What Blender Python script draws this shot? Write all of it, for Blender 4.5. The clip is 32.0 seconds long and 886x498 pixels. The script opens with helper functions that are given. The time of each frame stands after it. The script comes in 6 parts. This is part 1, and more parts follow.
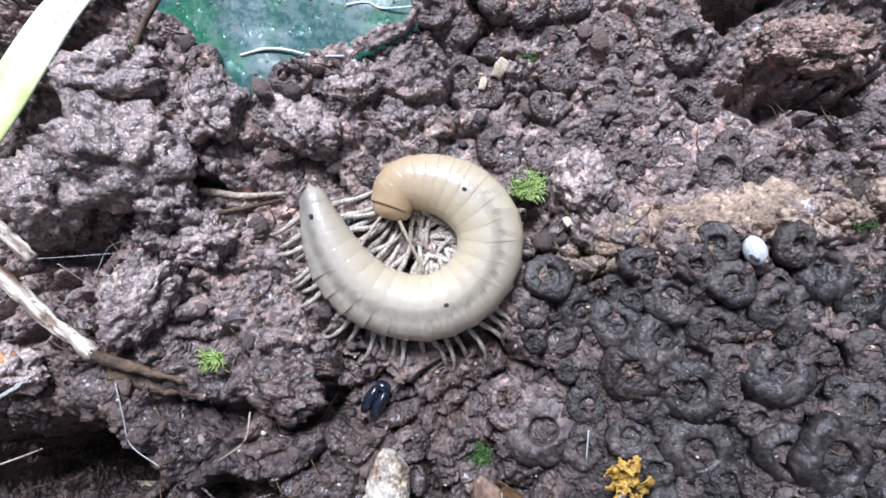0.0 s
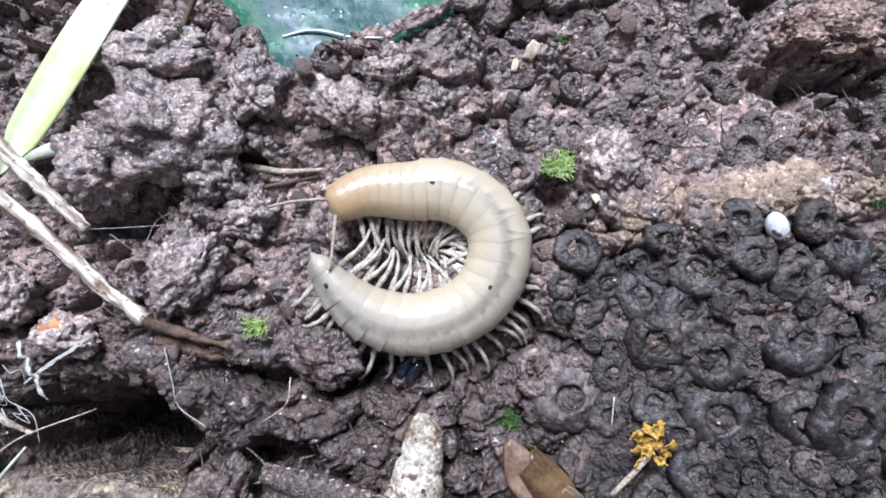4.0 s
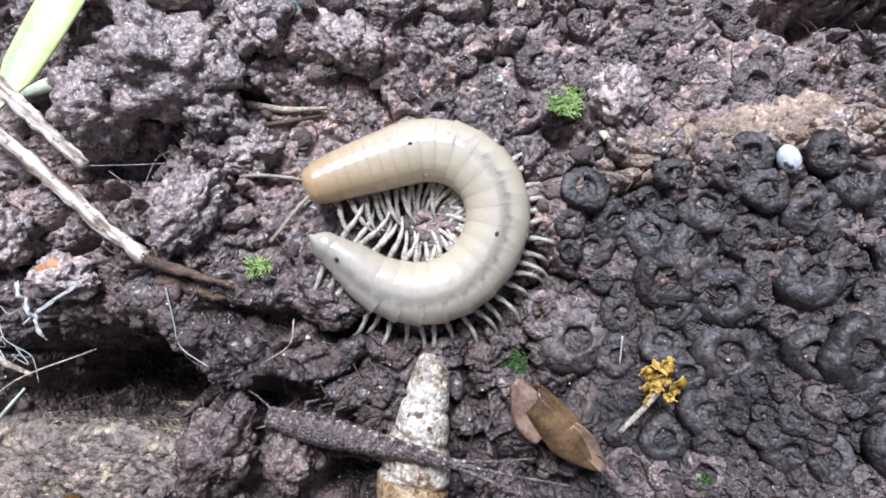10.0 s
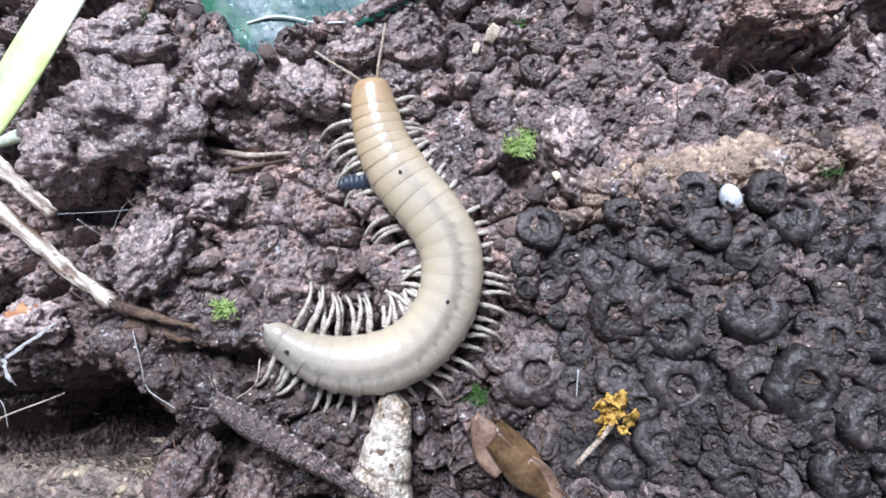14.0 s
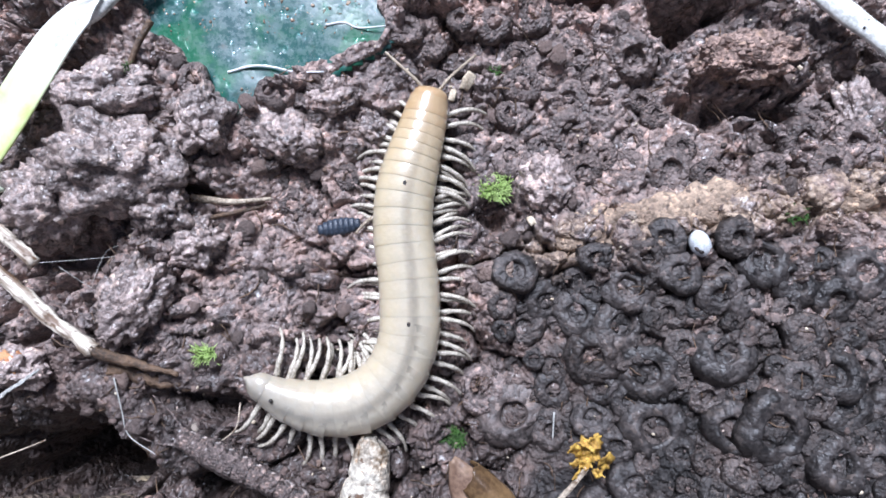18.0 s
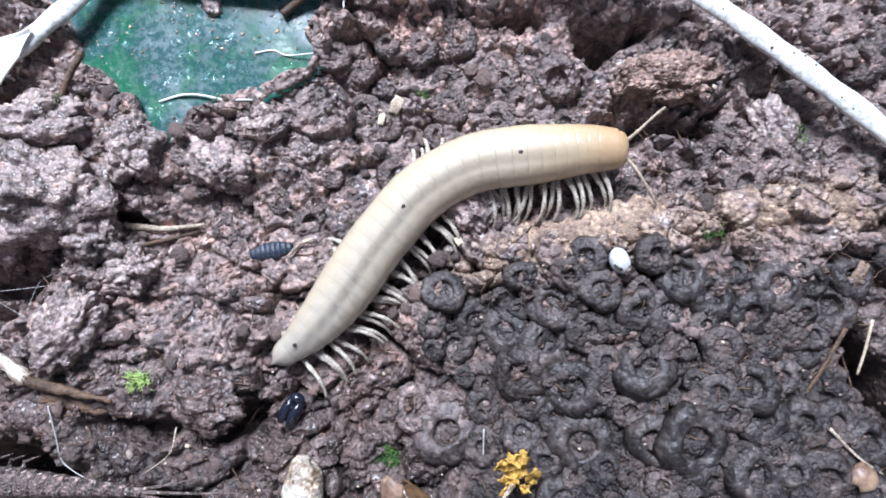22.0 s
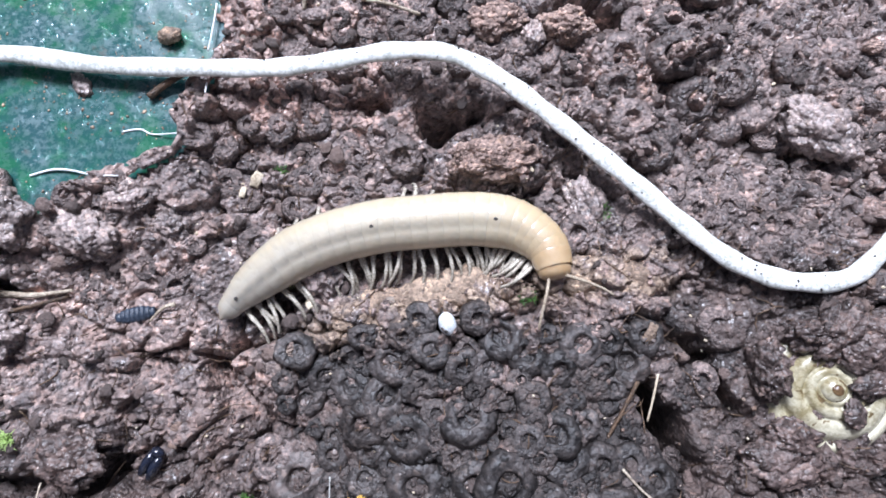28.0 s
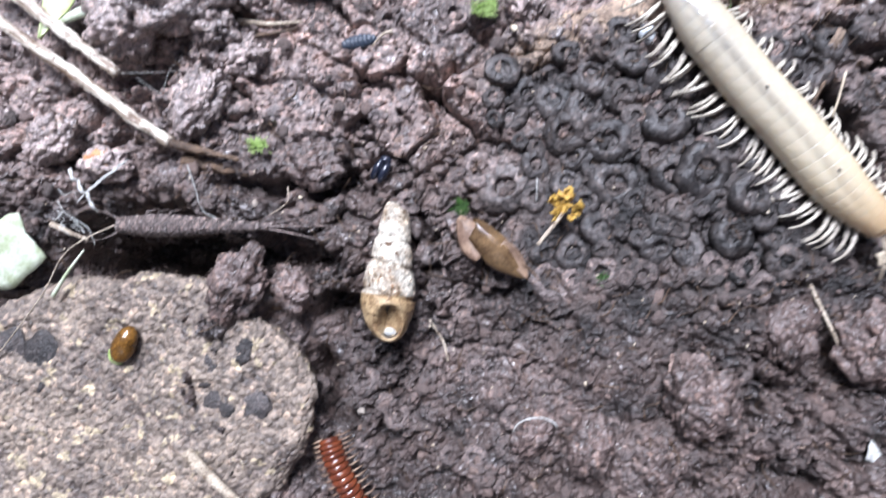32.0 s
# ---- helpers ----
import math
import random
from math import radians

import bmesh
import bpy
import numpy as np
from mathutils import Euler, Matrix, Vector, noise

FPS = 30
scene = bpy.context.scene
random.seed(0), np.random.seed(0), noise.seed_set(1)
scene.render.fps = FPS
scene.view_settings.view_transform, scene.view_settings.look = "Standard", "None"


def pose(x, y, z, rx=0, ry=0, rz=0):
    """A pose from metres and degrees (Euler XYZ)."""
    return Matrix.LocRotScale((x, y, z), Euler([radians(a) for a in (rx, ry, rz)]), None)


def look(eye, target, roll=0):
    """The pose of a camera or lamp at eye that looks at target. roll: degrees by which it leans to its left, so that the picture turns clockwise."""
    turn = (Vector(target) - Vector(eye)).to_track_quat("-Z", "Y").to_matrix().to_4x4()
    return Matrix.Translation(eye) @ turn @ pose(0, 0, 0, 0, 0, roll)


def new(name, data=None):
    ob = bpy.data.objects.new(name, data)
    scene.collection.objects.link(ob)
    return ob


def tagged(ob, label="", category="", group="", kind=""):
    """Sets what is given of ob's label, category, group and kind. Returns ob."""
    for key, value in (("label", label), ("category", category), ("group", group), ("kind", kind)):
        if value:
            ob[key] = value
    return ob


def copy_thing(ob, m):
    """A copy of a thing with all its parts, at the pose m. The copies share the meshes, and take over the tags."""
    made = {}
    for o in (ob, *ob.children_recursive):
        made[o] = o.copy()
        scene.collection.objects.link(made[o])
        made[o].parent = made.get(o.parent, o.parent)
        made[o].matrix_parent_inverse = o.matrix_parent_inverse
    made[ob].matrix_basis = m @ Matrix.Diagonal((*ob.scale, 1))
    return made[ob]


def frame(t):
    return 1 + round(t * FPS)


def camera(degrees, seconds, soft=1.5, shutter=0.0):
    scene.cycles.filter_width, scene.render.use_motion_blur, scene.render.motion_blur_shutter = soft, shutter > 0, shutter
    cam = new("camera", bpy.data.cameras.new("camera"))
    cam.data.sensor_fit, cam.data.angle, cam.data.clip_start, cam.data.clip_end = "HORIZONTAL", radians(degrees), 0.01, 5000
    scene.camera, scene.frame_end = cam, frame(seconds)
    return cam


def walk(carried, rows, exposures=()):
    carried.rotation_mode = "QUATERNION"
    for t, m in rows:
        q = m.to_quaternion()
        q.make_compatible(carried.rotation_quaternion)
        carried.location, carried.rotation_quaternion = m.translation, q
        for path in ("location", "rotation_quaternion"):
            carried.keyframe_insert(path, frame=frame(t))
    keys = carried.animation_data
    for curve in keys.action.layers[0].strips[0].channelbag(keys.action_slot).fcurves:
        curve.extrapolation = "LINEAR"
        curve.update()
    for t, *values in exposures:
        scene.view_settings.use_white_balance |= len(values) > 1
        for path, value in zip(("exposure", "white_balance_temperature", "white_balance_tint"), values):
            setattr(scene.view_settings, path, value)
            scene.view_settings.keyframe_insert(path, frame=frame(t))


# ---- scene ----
cam = camera(75.0, 32.0, 1.6, 0.5)
PATH = [
    (0, 0.00000, 0.00000, 0.05513, 3.472, 5.204, 0.158),
    (0.5, 0.00000, -0.00019, 0.05500, 3.278, 5.216, 0.158),
    (1, -0.00004, -0.00051, 0.05545, 3.241, 5.217, 0.174),
    (1.5, -0.00068, -0.00097, 0.05541, 3.032, 5.331, 0.189),
    (2, -0.00161, -0.00169, 0.05532, 2.887, 5.370, 0.303),
    (2.5, -0.00192, -0.00145, 0.05560, 2.869, 5.417, 0.352),
    (3, -0.00189, -0.00154, 0.05636, 2.837, 5.353, 0.427),
    (3.5, -0.00213, -0.00190, 0.05733, 2.821, 5.578, 0.618),
    (5.5, -0.00373, -0.00208, 0.05819, 2.726, 5.664, 0.725),
    (6, -0.00359, -0.00235, 0.05832, 2.742, 5.509, 0.712),
    (6.5, -0.00395, -0.00372, 0.05891, 2.489, 5.379, 0.820),
    (7, -0.00329, -0.00582, 0.05871, 2.413, 5.307, 0.706),
    (7.5, -0.00315, -0.00651, 0.05857, 2.304, 5.119, 0.702),
    (8, -0.00323, -0.00697, 0.05828, 2.545, 5.272, 0.664),
    (8.5, -0.00387, -0.00722, 0.05812, 2.386, 5.373, 0.646),
    (9, -0.00322, -0.00721, 0.05847, 2.296, 5.271, 0.724),
    (9.5, -0.00295, -0.00721, 0.05793, 2.363, 5.209, 0.649),
    (10, -0.00350, -0.00742, 0.05676, 2.148, 5.352, 0.620),
    (10.5, -0.00399, -0.00701, 0.05680, 2.387, 5.442, 0.551),
    (11, -0.00524, -0.00684, 0.05644, 2.666, 5.438, 0.407),
    (11.5, -0.00447, -0.00692, 0.05675, 2.490, 5.364, 0.511),
    (12, -0.00448, -0.00692, 0.05680, 2.375, 5.294, 0.514),
    (12.5, -0.00406, -0.00696, 0.05657, 2.409, 5.186, 0.492),
    (13, -0.00299, -0.00656, 0.05701, 2.574, 5.050, 0.313),
    (13.5, -0.00117, -0.00537, 0.05763, 3.150, 4.725, -0.197),
    (14, 0.00005, -0.00499, 0.05844, 3.462, 4.753, -0.457),
    (14.5, -0.00051, -0.00478, 0.05835, 3.315, 4.847, -0.485),
    (16.5, 0.00124, -0.00298, 0.05930, 4.222, 4.391, -0.889),
    (17, 0.00215, -0.00247, 0.05967, 4.409, 4.385, -1.024),
    (17.5, 0.00171, -0.00221, 0.05917, 4.402, 4.465, -0.873),
    (18, 0.00217, -0.00155, 0.05955, 4.446, 4.432, -0.856),
    (18.5, 0.00243, -0.00083, 0.05987, 4.559, 4.458, -0.944),
    (19, 0.00285, -0.00017, 0.05942, 4.825, 4.394, -1.435),
    (19.5, 0.00394, 0.00007, 0.05927, 4.802, 4.409, -1.845),
    (20, 0.00588, -0.00001, 0.05900, 4.662, 4.352, -2.200),
    (20.5, 0.00571, -0.00043, 0.05897, 4.723, 4.523, -2.095),
    (21, 0.00648, -0.00067, 0.05937, 4.522, 4.428, -1.972),
    (21.5, 0.00739, -0.00040, 0.05962, 4.740, 4.339, -2.196),
    (22, 0.00929, -0.00031, 0.06024, 4.999, 4.124, -2.204),
    (22.5, 0.01157, -0.00004, 0.06101, 4.997, 3.801, -2.226),
    (23, 0.01304, -0.00027, 0.06091, 5.133, 3.687, -2.221),
    (23.5, 0.01585, 0.00056, 0.06114, 5.102, 2.968, -2.232),
    (24, 0.01772, 0.00144, 0.06175, 5.343, 2.842, -2.364),
    (24.5, 0.01897, 0.00209, 0.06236, 5.462, 2.393, -2.257),
    (25, 0.02039, 0.00303, 0.06368, 5.617, 1.225, -2.170),
    (25.5, 0.02219, 0.00371, 0.06477, 5.776, 0.452, -2.430),
    (27.5, 0.02379, 0.00490, 0.06753, 6.665, -0.482, -3.237),
    (28, 0.02240, 0.00420, 0.06736, 6.354, 0.048, -2.834),
    (28.5, 0.02180, 0.00342, 0.06762, 6.309, 0.274, -2.628),
    (29, 0.02197, 0.00335, 0.06774, 6.278, 0.441, -2.667),
    (29.5, 0.02191, 0.00356, 0.06770, 6.130, 0.686, -2.783),
    (30, 0.02238, 0.00347, 0.06840, 6.195, 0.840, -3.269),
    (30.5, 0.01942, -0.00205, 0.06863, 4.455, 0.836, -3.461),
    (31, 0.01414, -0.00912, 0.07463, 3.149, 1.350, -3.509),
    (31.5, 0.00553, -0.01484, 0.07632, 1.710, 1.615, -2.900),
    (32, 0.00016, -0.02219, 0.07445, -0.014, 3.236, -3.424),
]
walk(cam, [(t, pose(x, y, z, rx, ry, rz)) for t, x, y, z, rx, ry, rz in PATH], [(0, 0.89, 5380, 15), (12, 0.91, 5380, 15), (19, 1.0, 5380, 15), (24, 1.15, 5420, 15), (28, 1.05, 5450, 15), (30, 1.02, 5450, 15), (31, 1.2, 5450, 15), (32, 1.34, 5450, 15)])

# ---- daylight under a pale sky ----
world = bpy.data.worlds.new("sky")
scene.world = world
world.use_nodes = True
wn = world.node_tree
sky = wn.nodes.new("ShaderNodeTexSky")
sky.sky_type = "NISHITA"
sky.sun_disc = False
sky.sun_elevation, sky.sun_rotation = radians(52), radians(-8)
sky.air_density, sky.dust_density, sky.ozone_density = 1.0, 6.0, 0.6
wn.links.new(sky.outputs["Color"], wn.nodes["Background"].inputs["Color"])
wn.nodes["Background"].inputs["Strength"].default_value = 0.03
sun_data = bpy.data.lights.new("sun", "SUN")
sun_data.energy, sun_data.angle, sun_data.color = 3.6, radians(24), (1.0, 0.98, 0.95)
sun = new("sun", sun_data)
sun.matrix_basis = look((-0.08, 0.61, 0.79), (0, 0, 0))

MM = 0.001
rng = np.random.default_rng(7)


# ---- materials ----
def material(name, base, rough=0.6, spec=0.5):
    m = bpy.data.materials.new(name)
    m.use_nodes = True
    b = m.node_tree.nodes["Principled BSDF"]
    b.inputs["Base Color"].default_value = (*base, 1)
    b.inputs["Roughness"].default_value = rough
    b.inputs["Specular IOR Level"].default_value = spec
    return m, m.node_tree, b


def coords(nt, kind="Object"):
    return nt.nodes.new("ShaderNodeTexCoord").outputs[kind]


def noise_tex(nt, vec, size_mm, detail=4.0, rough=0.55):
    n = nt.nodes.new("ShaderNodeTexNoise")
    n.inputs["Scale"].default_value = 1000.0 / size_mm
    n.inputs["Detail"].default_value = detail
    n.inputs["Roughness"].default_value = rough
    nt.links.new(vec, n.inputs["Vector"])
    return n.outputs["Fac"]


def ramp(nt, fac, *stops):
    r = nt.nodes.new("ShaderNodeValToRGB")
    els = r.color_ramp.elements
    while len(els) < len(stops):
        els.new(0.5)
    for e, (at, c) in zip(els, stops):
        e.position = at
        e.color = (*c, 1) if len(c) == 3 else c
    nt.links.new(fac, r.inputs["Fac"])
    return r.outputs["Color"]


def mixed(nt, fac, a, b, blend="MIX"):
    n = nt.nodes.new("ShaderNodeMix")
    n.data_type, n.blend_type = "RGBA", blend
    for sock, v in ((n.inputs["Factor"], fac), (n.inputs[6], a), (n.inputs[7], b)):
        if isinstance(v, (int, float)):
            sock.default_value = v
        elif isinstance(v, tuple):
            sock.default_value = (*v, 1)
        else:
            nt.links.new(v, sock)
    return n.outputs[2]


def bumped(nt, b, height, strength, dist_mm):
    n = nt.nodes.new("ShaderNodeBump")
    n.inputs["Strength"].default_value = strength
    n.inputs["Distance"].default_value = dist_mm * MM
    nt.links.new(height, n.inputs["Height"])
    nt.links.new(n.outputs["Normal"], b.inputs["Normal"])
    return n


def grains(nt, v, size_mm, warp=0.5):
    """Uneven grains: how far each point lies from its grain's middle, and a number for each grain."""
    n = nt.nodes.new("ShaderNodeTexNoise")
    n.inputs["Scale"].default_value, n.inputs["Detail"].default_value = 1300.0 / size_mm, 2.0
    nt.links.new(v, n.inputs["Vector"])
    bend = nt.nodes.new("ShaderNodeVectorMath")
    bend.operation = "MULTIPLY_ADD"
    bend.inputs[1].default_value = (warp * size_mm * MM,) * 3
    nt.links.new(n.outputs["Color"], bend.inputs[0])
    nt.links.new(v, bend.inputs[2])
    g = nt.nodes.new("ShaderNodeTexVoronoi")
    g.inputs["Scale"].default_value = 1000.0 / size_mm
    nt.links.new(bend.outputs["Vector"], g.inputs["Vector"])
    tone = nt.nodes.new("ShaderNodeSeparateColor")
    nt.links.new(g.outputs["Color"], tone.inputs[0])
    return g.outputs["Distance"], tone.outputs[0]


def two_scale(name, dark, light, size_mm, rough=0.6, spec=0.5, bump=0.4, bump_mm=0.15, per_object=0.0, speck=None, grain=0.4, gritty=0.0, grit_mm=0.55):
    """Colour that varies at two scales, with fine relief; per_object: how far single pieces differ."""
    m, nt, b = material(name, light, rough, spec)
    v = coords(nt)
    if per_object:
        info = nt.nodes.new("ShaderNodeObjectInfo")
        add = nt.nodes.new("ShaderNodeVectorMath")
        add.operation = "ADD"
        nt.links.new(v, add.inputs[0])
        nt.links.new(info.outputs["Random"], add.inputs[1])
        v = add.outputs["Vector"]
    big = noise_tex(nt, v, size_mm, 3)
    fine = noise_tex(nt, v, size_mm * 0.13, 4, 0.65)
    mean = tuple((p + q) / 2 for p, q in zip(dark, light))
    c = ramp(nt, big, (0.40, dark), (0.60, light))
    c = mixed(nt, grain, c, ramp(nt, fine, (0.40, tuple(0.5 * p for p in dark)), (0.5, mean), (0.60, tuple(min(0.9, 1.3 * q) for q in light))), "MIX")
    if speck:
        dots = noise_tex(nt, v, size_mm * 0.3, 2)
        c = mixed(nt, ramp(nt, dots, (0.62, (0, 0, 0)), (0.66, (1, 1, 1))), c, speck)
    if per_object:
        tone = ramp(nt, info.outputs["Random"], (0.0, (1 - per_object,) * 3), (1.0, (1 + per_object,) * 3))
        c = mixed(nt, 1.0, c, tone, "MULTIPLY")
    nt.links.new(c, b.inputs["Base Color"])
    nt.links.new(ramp(nt, fine, (0.4, (rough * 0.7,) * 3), (0.6, (min(1, rough * 1.25),) * 3)), b.inputs["Roughness"])
    if gritty:
        far, tone = grains(nt, v, grit_mm, 0.9)
        c = mixed(nt, 0.75, c, ramp(nt, tone, (0.0, (0.45,) * 3), (0.6, (1.0,) * 3), (0.93, (1.25, 1.2, 1.16)), (0.97, (2.0, 1.85, 1.7))), "MULTIPLY")
        nt.links.new(c, b.inputs["Base Color"])
        bumped(nt, b, mixed(nt, 0.45, ramp(nt, far, (0.0, (1, 1, 1)), (0.8, (0, 0, 0))), fine), gritty, bump_mm * 5)
        return m
    bumped(nt, b, fine, bump, bump_mm * 4)
    return m


def soil_material():
    m, nt, b = material("soil", (0.12, 0.09, 0.075), 0.5, 0.5)
    v = coords(nt)
    wide, mid = noise_tex(nt, v, 22, 4, 0.6), noise_tex(nt, v, 4.5, 5, 0.62)
    fine = noise_tex(nt, v, 0.7, 5, 0.62)
    c = ramp(nt, wide, (0.40, (0.125, 0.104, 0.098)), (0.5, (0.238, 0.190, 0.176)), (0.58, (0.385, 0.278, 0.238)))
    c = mixed(nt, 0.5, c, ramp(nt, mid, (0.38, (0.085, 0.070, 0.067)), (0.5, (0.232, 0.184, 0.170)), (0.62, (0.405, 0.302, 0.262))))
    c = mixed(nt, 0.33, c, ramp(nt, fine, (0.40, (0.05, 0.041, 0.038)), (0.5, (0.22, 0.174, 0.162)), (0.60, (0.48, 0.39, 0.35))))
    # single grains, some pale
    far, tone = grains(nt, v, 0.6, 0.8)
    far_big, tone_big = grains(nt, v, 1.9, 0.7)
    c = mixed(nt, 0.7, c, ramp(nt, tone, (0.0, (0.42,) * 3), (0.6, (1.0,) * 3), (0.92, (1.3, 1.22, 1.16)), (0.97, (2.0, 1.8, 1.65))), "MULTIPLY")
    c = mixed(nt, 0.6, c, ramp(nt, tone_big, (0.0, (0.62, 0.66, 0.7)), (0.5, (1.0,) * 3), (1.0, (1.35, 1.2, 1.12))), "MULTIPLY")
    # darker, greyer crust over the mound that the pellets cover
    sep = nt.nodes.new("ShaderNodeSeparateXYZ")
    nt.links.new(v, sep.inputs[0])

    def step(sock, lo, hi):
        n = nt.nodes.new("ShaderNodeMapRange")
        n.interpolation_type = "SMOOTHSTEP"
        n.inputs["From Min"].default_value, n.inputs["From Max"].default_value = lo, hi
        nt.links.new(sock, n.inputs["Value"])
        return n.outputs["Result"]

    def times(p, q):
        n = nt.nodes.new("ShaderNodeMath")
        n.operation = "MULTIPLY"
        for s, w in zip(n.inputs, (p, q)):
            if isinstance(w, float):
                s.default_value = w
            else:
                nt.links.new(w, s)
        return n.outputs[0]

    crust = times(times(step(sep.outputs["X"], -0.003, 0.012), step(sep.outputs["X"], 0.058, 0.043)),
                  times(step(sep.outputs["Y"], 0.006, 0.001), step(sep.outputs["Y"], -0.040, -0.026)))
    crust = times(crust, ramp(nt, noise_tex(nt, v, 6, 4), (0.36, (0.1,) * 3), (0.54, (1, 1, 1))))
    # paler reddish earth beside the film
    paler = times(times(step(sep.outputs["X"], -0.006, 0.001), step(sep.outputs["X"], 0.027, 0.017)), step(sep.outputs["Y"], 0.023, 0.030))
    c = mixed(nt, times(paler, 0.8), c, mixed(nt, 1.0, c, (1.55, 1.42, 1.36), "MULTIPLY"))
    # damper, darker earth beyond the crust, with southern shade painted into its colour
    damp_shade = times(step(sep.outputs["Y"], 0.000, -0.016), ramp(nt, noise_tex(nt, v, 14, 4), (0.36, (0.6,) * 3), (0.56, (1, 1, 1))))
    # same darker tone on the eastern side
    side_dark = times(times(step(sep.outputs["X"], 0.042, 0.054), step(sep.outputs["Y"], 0.018, 0.004)), 0.8)
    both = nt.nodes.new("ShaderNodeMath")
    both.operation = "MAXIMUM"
    nt.links.new(damp_shade, both.inputs[0])
    nt.links.new(side_dark, both.inputs[1])
    damp_shade = both.outputs[0]
    c = mixed(nt, times(damp_shade, 0.92), c, ramp(nt, mid, (0.40, (0.018, 0.014, 0.0128)), (0.60, (0.066, 0.045, 0.038))))
    c = mixed(nt, times(crust, 0.95), c, ramp(nt, mid, (0.40, (0.014, 0.0126, 0.012)), (0.5, (0.030, 0.0255, 0.0238)), (0.60, (0.072, 0.058, 0.052))))
    # buff sandy soil along the stone
    sq = times(sep.outputs["X"], sep.outputs["X"])
    line = nt.nodes.new("ShaderNodeMath")
    line.operation = "MULTIPLY_ADD"
    nt.links.new(sq, line.inputs[0])
    line.inputs[1].default_value = 4.2
    nt.links.new(sep.outputs["Y"], line.inputs[2])
    off = nt.nodes.new("ShaderNodeMath")
    off.operation = "MULTIPLY_ADD"
    nt.links.new(sep.outputs["X"], off.inputs[0])
    off.inputs[1].default_value = -0.36
    nt.links.new(line.outputs[0], off.inputs[2])
    ab = nt.nodes.new("ShaderNodeMath")
    ab.operation = "ABSOLUTE"
    nt.links.new(off.outputs[0], ab.inputs[0])
    buff = times(times(step(ab.outputs[0], 0.0038, 0.0016), step(sep.outputs["X"], -0.002, 0.012)), step(sep.outputs["X"], 0.051, 0.047))
    buff = times(buff, ramp(nt, noise_tex(nt, v, 3.0, 4), (0.42, (0, 0, 0)), (0.54, (1, 1, 1))))
    c = mixed(nt, buff, c, ramp(nt, fine, (0.42, (0.15, 0.105, 0.078)), (0.5, (0.28, 0.205, 0.15)), (0.58, (0.42, 0.32, 0.235))))
    # pale mineral grains
    dots = noise_tex(nt, v, 0.9, 1.5)
    c = mixed(nt, ramp(nt, dots, (0.735, (0, 0, 0)), (0.76, (1, 1, 1))), c, (0.46, 0.36, 0.30))
    nt.links.new(c, b.inputs["Base Color"])
    nt.links.new(mixed(nt, times(crust, 0.7), ramp(nt, mid, (0.4, (0.26,) * 3), (0.6, (0.58,) * 3)), (0.72, 0.72, 0.72)), b.inputs["Roughness"])
    b.inputs["Coat Roughness"].default_value = 0.22
    wet = ramp(nt, noise_tex(nt, v, 2.0, 4), (0.42, (0.0,) * 3), (0.6, (0.5,) * 3))
    nt.links.new(mixed(nt, crust, wet, (0.0, 0.0, 0.0)), b.inputs["Coat Weight"])
    lumps = mixed(nt, 0.45, ramp(nt, far_big, (0.0, (1, 1, 1)), (0.8, (0, 0, 0))), ramp(nt, far, (0.0, (1, 1, 1)), (0.8, (0, 0, 0))))
    bumped(nt, b, mixed(nt, 0.35, lumps, noise_tex(nt, v, 0.5, 4, 0.65)), 1.0, 1.0)
    return m


def body_material(name, base, tint):
    """Wet, half-translucent cuticle with a faint dark gut line along the back."""
    m, nt, b = material(name, base, 0.35, 0.3)
    v = coords(nt)
    sep = nt.nodes.new("ShaderNodeSeparateXYZ")
    nt.links.new(v, sep.inputs[0])
    off = nt.nodes.new("ShaderNodeMath")
    off.operation = "ABSOLUTE"
    wide = nt.nodes.new("ShaderNodeMath")
    wide.operation = "MULTIPLY"
    wide.inputs[1].default_value = 230.0
    side = nt.nodes.new("ShaderNodeMath")
    side.operation = "SUBTRACT"
    side.inputs[1].default_value = 0.0007
    nt.links.new(sep.outputs["X"], side.inputs[0])
    nt.links.new(side.outputs[0], off.inputs[0])
    nt.links.new(off.outputs[0], wide.inputs[0])
    line = ramp(nt, wide.outputs[0], (0.0, (1, 1, 1)), (0.07, (0.8,) * 3), (0.17, (0, 0, 0)))
    blotch = noise_tex(nt, v, 2.2, 3)
    fine = noise_tex(nt, v, 0.35, 3, 0.6)
    c = ramp(nt, blotch, (0.4, tuple(0.88 * x for x in base)), (0.6, base))
    # yellower fat body along both flanks
    flank = ramp(nt, wide.outputs[0], (0.24, (0, 0, 0)), (0.58, (0.6,) * 3))
    c = mixed(nt, flank, c, (base[0] * 1.02, base[1] * 0.96, base[2] * 0.82))
    gut = mixed(nt, 1.0, line, ramp(nt, noise_tex(nt, v, 3.2, 2), (0.36, (0.35,) * 3), (0.58, (1, 1, 1))), "MULTIPLY")
    c = mixed(nt, mixed(nt, 0.75, (0, 0, 0), gut), c, tint)
    nt.links.new(c, b.inputs["Base Color"])
    nt.links.new(ramp(nt, fine, (0.42, (0.28,) * 3), (0.6, (0.48,) * 3)), b.inputs["Roughness"])
    b.inputs["Subsurface Weight"].default_value = 0.5
    b.inputs["Subsurface Radius"].default_value = (1.0, 0.8, 0.6)
    b.inputs["Subsurface Scale"].default_value = 0.0006
    b.inputs["Coat Weight"].default_value, b.inputs["Coat Roughness"].default_value, b.inputs["Coat IOR"].default_value = 1.0, 0.04, 1.7
    bumped(nt, b, mixed(nt, 0.35, noise_tex(nt, v, 1.6, 2), noise_tex(nt, v, 0.5, 2)), 0.3, 0.3)
    return m


